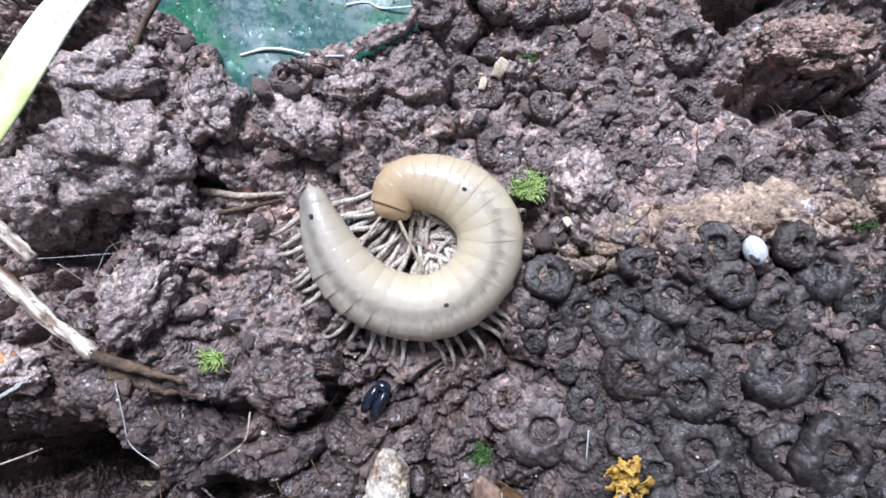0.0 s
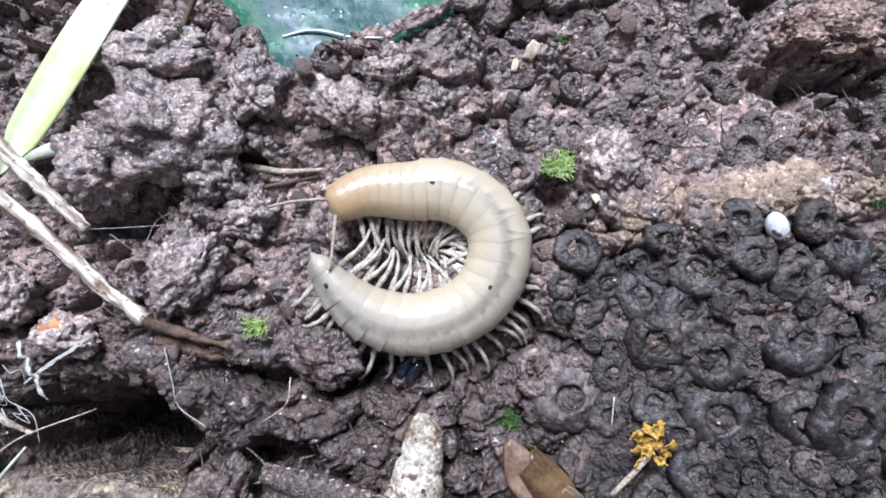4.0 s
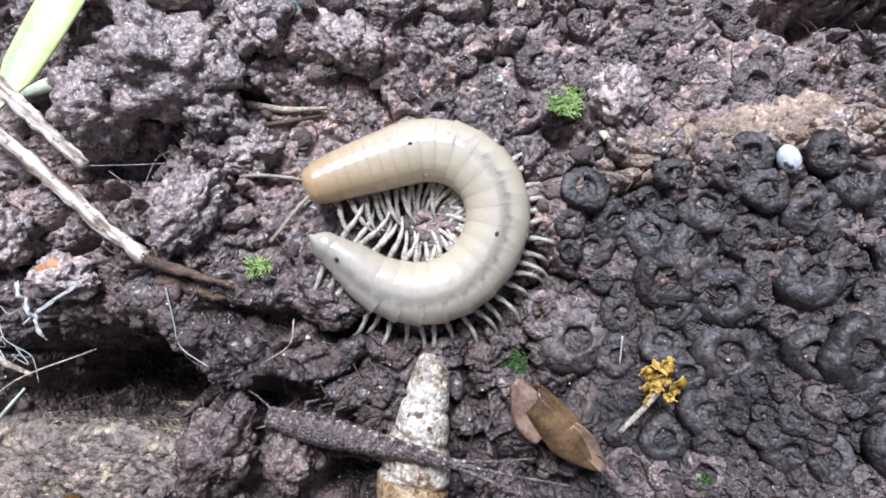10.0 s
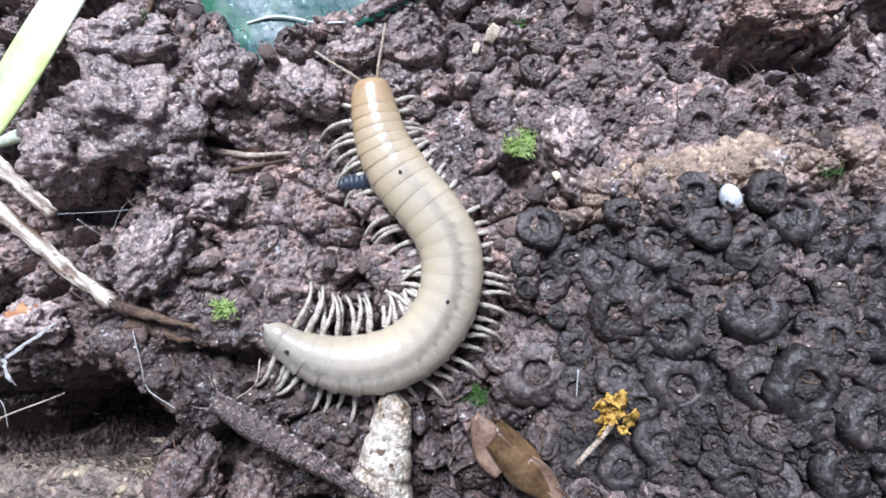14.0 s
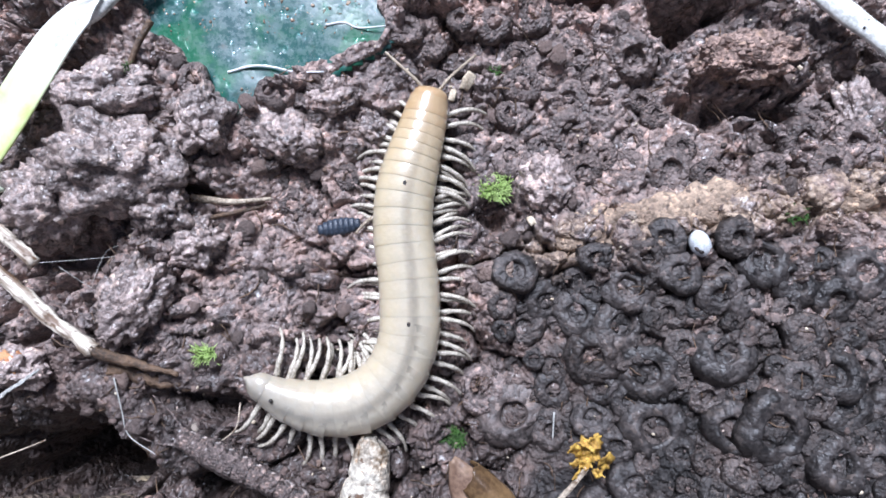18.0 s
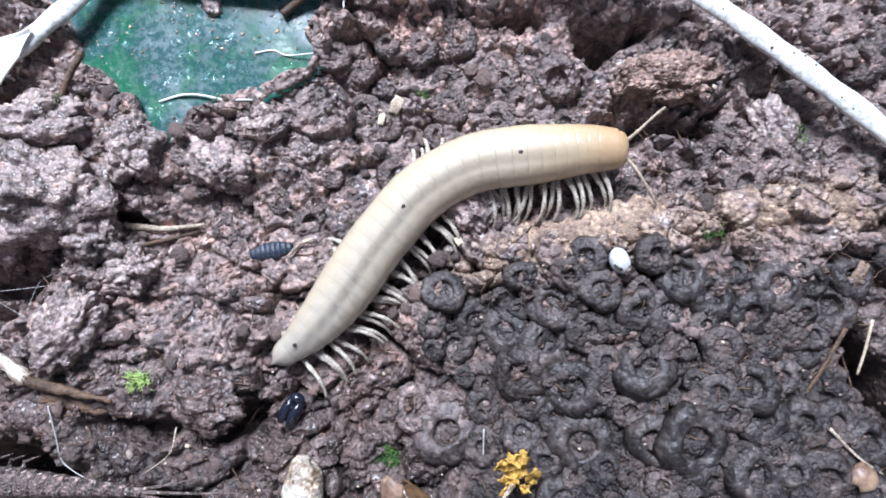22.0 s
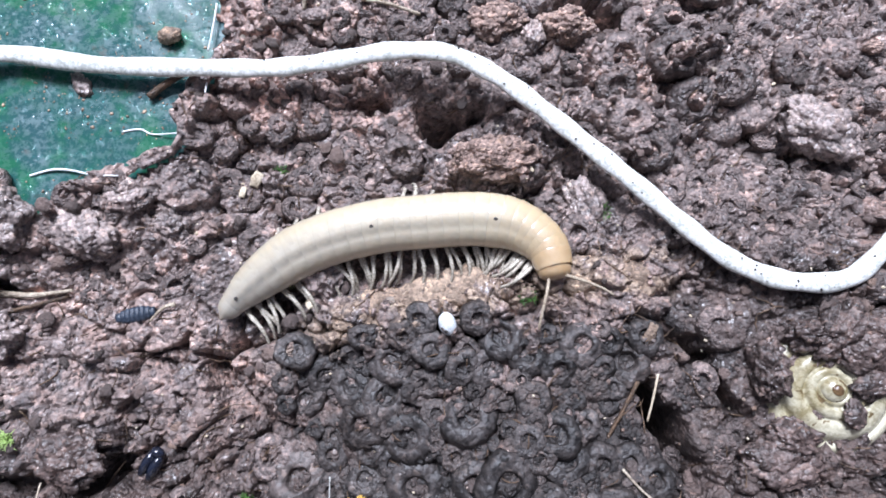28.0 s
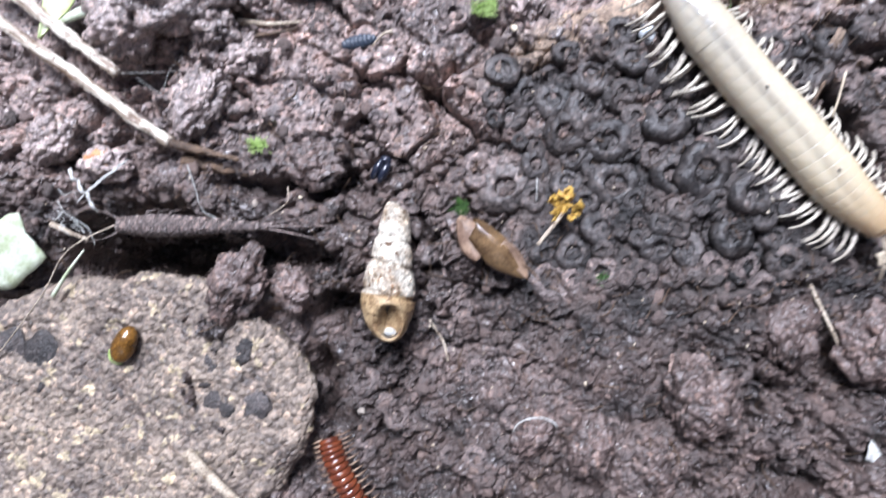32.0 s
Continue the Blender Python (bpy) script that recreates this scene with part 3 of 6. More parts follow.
# ---- materials of the things ----
CUP = two_scale("cup_crust", (0.023, 0.021, 0.0204), (0.076, 0.0655, 0.062), 1.6, 0.48, 0.42, 0.9, 0.07, 0.4, None, 0.3, 0.6, 0.3)
CUP_GREY = two_scale("cup_drying", (0.030, 0.026, 0.0245), (0.105, 0.086, 0.079), 1.6, 0.5, 0.4, 0.9, 0.08, 0.4, None, 0.35, 0.7, 0.3)
CUP_BROWN = two_scale("cup_soil", (0.085, 0.070, 0.066), (0.21, 0.165, 0.15), 2.4, 0.46, 0.45, 0.9, 0.10, 0.3, None, 0.4, 0.9, 0.26)
CLOD = two_scale("clod_soil", (0.13, 0.108, 0.101), (0.385, 0.31, 0.283), 4.5, 0.34, 0.6, 0.8, 0.13, 0.12, (0.36, 0.29, 0.25), 0.35, 0.55)
# darker clod soil, mostly for pieces lying south and east
DARK_CLOD = two_scale("dark_clod", (0.040, 0.031, 0.028), (0.145, 0.106, 0.094), 4.5, 0.36, 0.5, 0.8, 0.13, 0.2, (0.18, 0.13, 0.11), 0.35, 0.55)
RED_CLOD = two_scale("red_clod_soil", (0.24, 0.165, 0.135), (0.46, 0.335, 0.28), 3.0, 0.65, 0.4, 0.8, 0.2, 0.1, (0.4, 0.28, 0.21), 0.4, 0.9)
BUFF = two_scale("buff_stone", (0.20, 0.148, 0.112), (0.40, 0.305, 0.225), 3.6, 0.75, 0.25, 0.7, 0.12, 0.0, (0.15, 0.115, 0.095), 0.25, 0.5, 0.4)
SLAB = two_scale("brown_stone", (0.115, 0.092, 0.080), (0.28, 0.225, 0.175), 7.0, 0.55, 0.4, 0.6, 0.16, 0.0, (0.40, 0.33, 0.22), 0.5, 0.8, 0.7)
WHITE_STEM = two_scale("white_stem", (0.52, 0.54, 0.50), (0.70, 0.71, 0.68), 4.0, 0.35, 0.5, 0.15, 0.08)
DRY = two_scale("dry_stalk", (0.20, 0.155, 0.11), (0.58, 0.50, 0.39), 2.0, 0.6, 0.3, 0.5, 0.15, 0.0, (0.16, 0.11, 0.07))
DRY_DARK = two_scale("brown_stalk", (0.045, 0.030, 0.021), (0.17, 0.11, 0.068), 2.0, 0.45, 0.4, 0.5, 0.15)
SHELL = two_scale("chalky_shell", (0.17, 0.11, 0.058), (0.62, 0.575, 0.48), 3.4, 0.5, 0.35, 0.5, 0.1, 0.0, (0.13, 0.075, 0.04), 0.35, 0.5, 0.5)
SHELL_BROWN = two_scale("stained_shell", (0.16, 0.09, 0.04), (0.42, 0.31, 0.17), 2.6, 0.4, 0.4, 0.3, 0.1, 0.0, (0.11, 0.06, 0.03))
SNAIL = two_scale("snail_shell", (0.22, 0.185, 0.095), (0.50, 0.47, 0.35), 4.5, 0.28, 0.5, 0.25, 0.06, 0.0, (0.12, 0.085, 0.04), 0.2)
HUSK = two_scale("husk_brown", (0.065, 0.038, 0.018), (0.18, 0.112, 0.052), 3.0, 0.2, 0.6, 0.2, 0.06, grain=0.15)
PALE_HUSK = two_scale("husk_pale", (0.13, 0.08, 0.055), (0.29, 0.20, 0.135), 3.0, 0.4, 0.4, 0.2, 0.06, grain=0.2)
YELLOW = two_scale("yellow_flake", (0.26, 0.13, 0.02), (0.70, 0.46, 0.09), 0.9, 0.4, 0.5, 0.5, 0.1)
MOSS = two_scale("moss_green", (0.20, 0.30, 0.06), (0.46, 0.60, 0.22), 1.0, 0.5, 0.4, 0.2, 0.05)
MOSS_DARK = two_scale("dark_moss", (0.02, 0.05, 0.008), (0.07, 0.15, 0.03), 1.0, 0.6, 0.4, 0.2, 0.05)
EGG = two_scale("egg_white", (0.52, 0.55, 0.57), (0.68, 0.71, 0.73), 1.0, 0.3, 0.5, 0.1, 0.03)
DARK = two_scale("dark_speck", (0.015, 0.012, 0.01), (0.04, 0.032, 0.028), 0.5, 0.4, 0.5, 0.2, 0.03)
SLATE = two_scale("slate_blue_shell", (0.012, 0.016, 0.026), (0.04, 0.055, 0.08), 1.2, 0.38, 0.5, 0.3, 0.06)
BLACK = two_scale("black_gloss", (0.006, 0.007, 0.012), (0.015, 0.018, 0.032), 1.2, 0.12, 0.6, 0.1, 0.04)
AMBER = two_scale("amber_shell", (0.04, 0.018, 0.003), (0.17, 0.08, 0.012), 2.4, 0.10, 0.6, 0.1, 0.04)
RUST = two_scale("rust_cuticle", (0.055, 0.014, 0.007), (0.16, 0.042, 0.016), 1.8, 0.10, 0.6, 0.15, 0.05)
GREY_SCALE = two_scale("grey_scales", (0.03, 0.024, 0.022), (0.21, 0.165, 0.15), 2.2, 0.45, 0.4, 0.6, 0.1, 0.0, (0.34, 0.30, 0.28), 0.4, 0.8, 0.4)
ROOT = two_scale("white_root", (0.66, 0.68, 0.70), (0.86, 0.87, 0.88), 0.8, 0.45, 0.4, 0.3, 0.05)
PALE_GREEN = two_scale("faded_leaf", (0.32, 0.36, 0.22), (0.54, 0.58, 0.46), 3.0, 0.4, 0.4, 0.3, 0.05, grain=0.15)
CHIP = two_scale("cream_chip", (0.40, 0.32, 0.22), (0.66, 0.58, 0.44), 1.2, 0.5, 0.4, 0.3, 0.06)
WEB = two_scale("pale_web", (0.28, 0.28, 0.26), (0.52, 0.52, 0.49), 1.0, 0.5, 0.4, 0.3, 0.05)
ORANGE = two_scale("orange_grit", (0.30, 0.12, 0.05), (0.55, 0.30, 0.14), 0.9, 0.5, 0.4, 0.4, 0.08)


def leaf_material():
    m, nt, b = material("pale_leaf", (0.7, 0.74, 0.45), 0.35, 0.5)
    v = coords(nt)
    sep = nt.nodes.new("ShaderNodeSeparateXYZ")
    uv = coords(nt, "UV")
    nt.links.new(uv, sep.inputs[0])
    c = ramp(nt, sep.outputs["X"], (0.0, (0.33, 0.41, 0.07)), (0.2, (0.40, 0.49, 0.13)), (0.36, (0.50, 0.57, 0.28)), (0.55, (0.66, 0.69, 0.55)), (0.8, (0.54, 0.60, 0.34)), (1.0, (0.38, 0.46, 0.13)))
    c = mixed(nt, 0.3, c, ramp(nt, noise_tex(nt, v, 1.2), (0.3, (0.55, 0.62, 0.3)), (0.7, (0.88, 0.9, 0.8))))
    c = mixed(nt, ramp(nt, sep.outputs["Y"], (0.12, (1, 1, 1)), (0.30, (0.75,) * 3), (0.52, (0, 0, 0))), c, (0.78, 0.79, 0.75))
    nt.links.new(c, b.inputs["Base Color"])
    bumped(nt, b, noise_tex(nt, v, 0.8, 4), 0.2, 0.1)
    return m


def film_material():
    m, nt, b = material("green_film", (0.01, 0.1, 0.05), 0.25, 0.2)
    v = coords(nt)
    big, fine = noise_tex(nt, v, 7, 4, 0.6), noise_tex(nt, v, 0.7, 4, 0.7)
    c = ramp(nt, big, (0.40, (0.030, 0.078, 0.085)), (0.52, (0.022, 0.082, 0.072)), (0.60, (0.018, 0.105, 0.056)))
    # bluish dust, its colour also carrying the haze of reflected sky
    dust_haze = mixed(nt, 1.0, ramp(nt, fine, (0.45, (0, 0, 0)), (0.6, (1, 1, 1))), ramp(nt, big, (0.35, (0.8,) * 3), (0.6, (0.1,) * 3)), "MULTIPLY")
    c = mixed(nt, mixed(nt, 0.42, (0, 0, 0), dust_haze), c, (0.24, 0.32, 0.33))
    mud = ramp(nt, noise_tex(nt, v, 2.6, 5, 0.7), (0.60, (0, 0, 0)), (0.74, (0.7, 0.7, 0.7)))
    c = mixed(nt, mud, c, (0.09, 0.07, 0.058))
    nt.links.new(c, b.inputs["Base Color"])
    nt.links.new(ramp(nt, fine, (0.42, (0.18,) * 3), (0.6, (0.42,) * 3)), b.inputs["Roughness"])
    bumped(nt, b, noise_tex(nt, v, 2.5, 3), 0.15, 0.3)
    return m


def water_material():
    m, nt, b = material("water", (1, 1, 1), 0.03, 0.5)
    b.inputs["Transmission Weight"].default_value = 1.0
    b.inputs["IOR"].default_value = 1.33
    return m


def crumb_material():
    m, nt, b = material("crumb", (0.1, 0.08, 0.07), 0.5, 0.5)
    geo = nt.nodes.new("ShaderNodeNewGeometry")
    c = ramp(nt, geo.outputs["Random Per Island"], (0.0, (0.05, 0.04, 0.037)), (0.35, (0.11, 0.083, 0.075)), (0.75, (0.20, 0.142, 0.124)),
             (0.94, (0.24, 0.17, 0.14)), (0.99, (0.32, 0.21, 0.15)), (0.997, (0.55, 0.48, 0.40)))
    fine = noise_tex(nt, coords(nt), 0.4, 4, 0.7)
    c = mixed(nt, 0.4, c, ramp(nt, fine, (0.3, (0.03, 0.025, 0.022)), (0.7, (0.17, 0.13, 0.11))))
    nt.links.new(c, b.inputs["Base Color"])
    nt.links.new(ramp(nt, fine, (0.3, (0.3,) * 3), (0.7, (0.62,) * 3)), b.inputs["Roughness"])
    bumped(nt, b, fine, 0.9, 0.6)
    return m


def streaked(name, dark, light, turn):
    """Weathered bark: long streaks that run along the stalk."""
    m, nt, b = material(name, light, 0.5, 0.4)
    v = coords(nt)
    rot = nt.nodes.new("ShaderNodeMapping")
    rot.vector_type = "TEXTURE"
    rot.inputs["Rotation"].default_value = (0, 0, radians(turn))
    rot.inputs["Scale"].default_value = (10, 1, 1)
    nt.links.new(v, rot.inputs["Vector"])
    long, fleck = noise_tex(nt, rot.outputs["Vector"], 0.7, 4, 0.6), noise_tex(nt, v, 0.8, 3, 0.6)
    c = ramp(nt, long, (0.38, dark), (0.5, tuple(0.5 * (p + q) for p, q in zip(dark, light))), (0.56, light))
    c = mixed(nt, ramp(nt, fleck, (0.60, (0, 0, 0)), (0.66, (0.85,) * 3)), c, tuple(0.7 * p for p in dark))
    nt.links.new(c, b.inputs["Base Color"])
    bumped(nt, b, long, 0.6, 0.4)
    return m


STREAKED = streaked("streaked_stalk", (0.14, 0.085, 0.05), (0.66, 0.60, 0.50), -38)
LEAF, GREEN_FILM, WATER, CRUMB = leaf_material(), film_material(), water_material(), crumb_material()


def place(ob, x, y, z, rx=0, ry=0, rz=0, scale=1.0):
    ob.matrix_basis = pose(x * MM, y * MM, z * MM, rx, ry, rz) @ Matrix.Scale(scale, 4)
    return ob


# ---- stones and clods ----
def rough_tube(pts, radii, sides, flat, amp, freq, seed=0):
    """A stony or woody mass along a line, uneven at several scales."""
    pts = [Vector(p) for p in pts]
    bm, rows = bmesh.new(), []
    for i, p in enumerate(pts):
        t = (pts[min(i + 1, len(pts) - 1)] - pts[max(i - 1, 0)]).normalized()
        side = t.cross(Vector((0, 0, 1))).normalized()
        up = side.cross(t)
        row = []
        for k in range(sides):
            a = 2 * math.pi * k / sides
            d = side * math.cos(a) + up * (flat * math.sin(a))
            q = p + d * radii[i]
            n = noise.fractal(q * freq + Vector((seed, 0, 0)), 0.7, 2.1, 5)
            row.append(bm.verts.new((q + d * (amp * n)) * MM))
        rows.append(row)
    skin(bm, rows)
    return bm


def ridge_stone():
    line = spline([(9, 3.4, -0.9), (13, 4.6, -0.1), (17.6, 5.6, 0.1), (25, 6.5, 0.4), (32.5, 7.2, 0.6), (38.7, 7.8, 0.7), (44.7, 7.4, 0.7), (48.4, 6.0, 0.2)], 14)
    s = np.linspace(0, 1, len(line))
    rad = 1.9 * np.minimum(1, np.minimum(s / 0.10, (1 - s) / 0.06)) ** 0.5 + 0.35 * np.sin(s * 17) * s + 0.15
    thing("buff_stone", rough_tube(line - np.array((0, 0, 0.45)), rad, 40, 0.7, 1.1, 0.42, 4), BUFF, "long buff sandy stone half buried in dark soil", "stone")


def flat_stone():
    """The broad brown stone with a worn, pitted top."""
    cx, cy = -46.0, -39.5
    shape = ((0, 24.6), (11, 24.3), (31, 20.8), (55, 19.0), (75, 17.3), (92, 16.6), (124, 19.6), (150, 22), (180, 25), (215, 27), (250, 24), (285, 22), (320, 22.5), (345, 24.5), (360, 24.6))
    x, y = np.meshgrid(np.arange(-74, -18, 0.3), np.arange(-66, -18, 0.3))
    wx, wy = x + 1.6 * value_noise(x, y, 3.5, 61) + 0.6 * value_noise(x, y, 1.0, 62), y + 1.6 * value_noise(x, y, 3.5, 63) + 0.6 * value_noise(x, y, 1.0, 64)
    f = np.hypot(wx - cx, wy - cy) / np.interp(np.degrees(np.arctan2(wy - cy, wx - cx)) % 360, [a for a, _ in shape], [r for _, r in shape])
    z = 3.1 - 1.6 * np.clip((f - 0.90) / 0.10, 0, 1) ** 2 - 17 * np.clip((f - 0.995) / 0.035, 0, 1)
    for size, amp, seed in ((9, 1.0, 65), (3.5, 0.7, 66), (1.4, 0.45, 67), (0.7, 0.3, 68)):
        z = z + amp * value_noise(x, y, size, seed)
    under = 1 - 0.3 * np.clip((f - 0.995) / 0.04, 0, 1)
    x, y = cx + (x - cx) * under, cy + (y - cy) * under
    thing("flat_stone", sheet_mesh("flat_stone", x, y, np.maximum(z, -15), SLAB), SLAB, "broad flat brown stone with pale ochre flecks", "stone")
    for x, y, w, h in ((-56.5, -32.5, 2.6, 2.0), (-57.5, -36.5, 2.0, 1.6), (-60.5, -30.5, 2.4, 1.6), (-34.5, -35.0, 2.6, 1.4), (-33.5, -40.0, 1.8, 1.8), (-28.5, -40.5, 1.4, 1.8), (-30.0, -33.5, 1.6, 1.0), (-60, -40, 2.2, 1.5)):
        ob = thing("soil_patch", lump((w * 1.15, h * 1.15, 0.42), 4, 0.3, 1.1, x), CUP, "thin dark patch of mud stuck to a stone", "mud", "mud patches on the stone")
        place(ob, x, y, 3.05, rz=x * 40)


ridge_stone()
flat_stone()
# x, y, half axes, sink, label part
for n, (x, y, a, b, c, up) in enumerate(((-36.0, 12.4, 6.2, 4.6, 4.0, 1.4), (-43.0, 8.8, 4.6, 3.8, 3.6, 1.0), (-37.8, 20.0, 3.0, 5.2, 3.0, 0.6), (-31.5, 8.2, 3.2, 2.6, 2.4, 0.8),
                                         (-28.0, 4.2, 2.6, 2.2, 1.8, 0.4), (-33.5, -1.6, 4.4, 2.7, 2.0, 0.8), (-27.0, 17.0, 3.2, 2.6, 2.0, 0.6),
                                         (-19.0, 15.6, 3.6, 2.6, 1.9, 0.6), (-14.6, 20.0, 2.6, 2.0, 1.6, 0.4), (-30.2, -25.0, 4.6, 3.0, 2.4, 1.2), (-23.6, -26.0, 2.8, 2.2, 1.9, 0.6),
                                         (-20.5, -10.0, 3.6, 2.6, 1.7, 0.2), (8.4, 9.8, 2.4, 2.6, 2.0, 0.6), (37.2, -34.6, 3.8, 2.8, 2.6, 0.4), (26.6, -42.6, 4.3, 3.6, 2.8, 0.2),
                                         (49.0, -37.0, 5.0, 4.4, 2.8, 0.4), (6.4, -46.6, 3.0, 2.0, 1.7, 0.6), (13.4, -48.2, 3.4, 2.5, 1.9, 0.6), (20.4, -50.4, 2.6, 1.9, 1.3, 0.4),
                                         (-47.0, -8.5, 3.0, 2.0, 1.6, 0.8), (-53.5, -5.0, 3.4, 2.6, 2.2, 0.8), (35.0, 37.2, 1.7, 1.2, 1.0, 0.5), (-9.5, 16.5, 2.2, 1.8, 1.3, 0.4),
                                         (58.5, -14.0, 3.8, 2.4, 1.6, 0.3), (66.0, 0.4, 3.4, 1.8, 1.8, 0.8), (40.0, 15.5, 3.6, 2.0, 1.3, 0.2), (69.0, 24.0, 4.4, 3.0, 2.2, 0.4))):
    ob = thing("soil_clod", lump((a, b, c), 5, 0.34, 1.25, n + 2, 0.17), DARK_CLOD if y < -9 or (x > 45 and y < 8) else CLOD, "dark brown crumbly clod of soil" if y < -9 or (x > 45 and y < 8) else "brown crumbly clod of moist soil", "soil clod", "clods on the ground")
    place(ob, x, y, ground_round(x, y, 1.5) * 0.4 + base(x, y) * 0.6 + up + 0.1 * c, rz=n * 47)
for x, y, a, b, c in ((29.6, 22.2, 4.6, 2.6, 2.5), (39.0, 38.3, 2.9, 1.9, 1.6), (30.5, 39.4, 3.0, 2.0, 1.4)):
    ob = thing("red_clod", lump((a, b, c), 5, 0.34, 1.2, x, 0.2), RED_CLOD, "reddish-brown gritty lump of clay", "clay lump", "clay lumps")
    place(ob, x, y, base(x, y) + 0.6)


# ---- round mud cups ----
def cup_mesh(seed):
    """A low crater of mud: a broad worn rim, partly broken, round a flat crusted floor."""
    r = random.Random(seed)
    bm, rows = bmesh.new(), []
    gap, wide, deep = r.random() * 6.28, r.uniform(0.4, 0.9), r.uniform(0.24, 0.40)
    hole, ring, nub = r.uniform(0.40, 0.60), r.uniform(0.0, 0.09), r.uniform(-0.06, 0.12)
    prof = [(0.03, nub - deep), (0.14, nub * 0.8 - deep), (0.24, -deep * 1.05), (0.32, ring - deep), (0.38, ring * 0.7 - deep), (hole, -deep), (hole + 0.03, -deep * 0.8), (hole + 0.06, -0.03),
            (hole + 0.11, 0.05), (hole + 0.20, 0.09), (hole + 0.34, 0.07), (hole + 0.50, 0.02), (hole + 0.66, -0.05), (hole + 0.82, -0.2), (hole + 0.95, -0.6)]
    for f, z in prof:
        row = []
        for k in range(34):
            a = 2 * math.pi * k / 34
            d = Vector((math.cos(a), math.sin(a), 0))
            q = d * f + Vector((seed * 3.7, seed * 1.3, 0))
            n = noise.fractal(q * 2.0, 0.8, 2.0, 4)
            fine = noise.fractal(q * 6.5, 0.5, 2.0, 3)
            worn = math.exp(-((math.remainder(a - gap, 6.2832)) / wide) ** 2)
            rr = f * (1 + 0.20 * noise.noise(d * 0.9 + Vector((seed * 5.1, 0, 0))) + 0.05 * fine + 0.06 * n)
            high = z * (1 - 0.9 * worn) if z > 0 else z
            row.append(bm.verts.new((d * rr + Vector((0, 0, high + 0.14 * n + 0.06 * fine))) * MM))
        rows.append(row)
    skin(bm, rows)
    return bm


cup_kinds = []
for k in range(14):
    ob = thing("mud_cup", cup_mesh(k), (CUP, CUP_GREY, CUP)[k % 3] if k < 9 else CUP_BROWN, "dark round mud cup with a raised uneven rim", "mud cup", "mud cups on the soil")
    cup_kinds.append(ob)
taken = [(3.1, 9.7, 1.6), (-26.8, -7.3, 1.6), (-1.7, -16.5, 1.6), (32, 5.6, 1.6), (3.4, 22.6, 1.6), (-35.2, 22.2, 1.6), (41.5, 15, 1.6), (-10.6, -24, 6), (2, -22, 6), (22.8, 3, 1.6), (45.5, -9, 4), (10, -19, 3), (65, -6, 7), (23.5, 28.2, 5), (29.6, 21.5, 7), (29, 17.6, 4), (13.8, 30.4, 3), (42, 40, 5)]
cups = [(19.6, 3.6, 1.75), (26.2, 3.3, 1.75), (27.2, -2.1, 2.0), (22.4, -2.9, 1.2), (12.4, -8.0, 2.7), (17.5, -9.5, 2.4), (24.6, -7.4, 2.6), (4.6, -14.2, 3.4), (18.3, -15.1, 2.7),
        (28.5, -14.6, 2.7), (31.5, -0.8, 2.0), (1.2, -11.4, 2.2), (8.4, -15.8, 2.0), (-31.9, -6.4, 2.1), (-17.2, 17.5, 2.0), (-22.2, 16.9, 1.8), (9.2, 22.6, 2.0), (44.8, 30.2, 2.1),
        (51.3, 33.4, 2.8), (62.0, 28.0, 2.6), (67.2, 32.7, 2.4), (57.7, 18.4, 2.2), (53.4, 1.1, 1.9), (-8.2, -15.6, 1.5), (-11.6, -44.0, 1.6)]
r = random.Random(3)
for (x0, x1, y0, y1, count, lo, hi) in ((3, 46, -27, 2, 200, 0.9, 2.5), (36, 77, 12, 46, 75, 1.2, 2.6), (2, 36, 8, 44, 60, 1.1, 2.3), (-30, 4, 8, 30, 22, 1.0, 2.0), (-25, 40, -50, -26, 22, 1.0, 1.9), (48, 60, -25, 8, 10, 1.2, 2.0)):
    made = 0
    for _ in range(count * 6):
        x, y, s = r.uniform(x0, x1), r.uniform(y0, y1), r.uniform(lo, hi)
        if y > 3.2 - 0.1 * abs(x - 25) and y < 10 and 9 < x < 49:
            continue
        if (inside(np.array(x), np.array(y), FILM) or any((x - p) ** 2 + (y - q) ** 2 < (0.72 * (s + w)) ** 2 for p, q, w in cups) or
                any((x - p) ** 2 + (y - q) ** 2 < (0.8 * s + w) ** 2 for p, q, w in taken)):
            continue
        cups.append((x, y, s))
        made += 1
        if made >= count:
            break
cups.sort(key=lambda q: not (3 < q[0] < 46 and -26 < q[1] < 4))
many = sum(3 < q[0] < 46 and -26 < q[1] < 4 for q in cups)
for n, (x, y, s) in enumerate(cups[:9] + cups[many:many + 5] + cups[9:many] + cups[many + 5:]):
    slab = 3 < x < 46 and -26 < y < 4
    m = pose(x * MM, y * MM, (ground_round(x, y, 0.8 * s) + (0.6 if y > 3 and 18 < x < 28 else 0.13 * s if slab else 0.04 * s)) * MM, r.uniform(-16, 16), r.uniform(-16, 16), r.uniform(0, 360)) @ Matrix.Scale(0.86 * s, 4)
    if n < len(cup_kinds):
        cup_kinds[n].matrix_basis = m
    else:
        ob = copy_thing(cup_kinds[n % 9 if slab else 9 + n % 5], m)
        ob.scale = (0.86 * s * r.uniform(0.88, 1.1), 0.86 * s, 0.95 * s * r.uniform(0.7, 1.2))

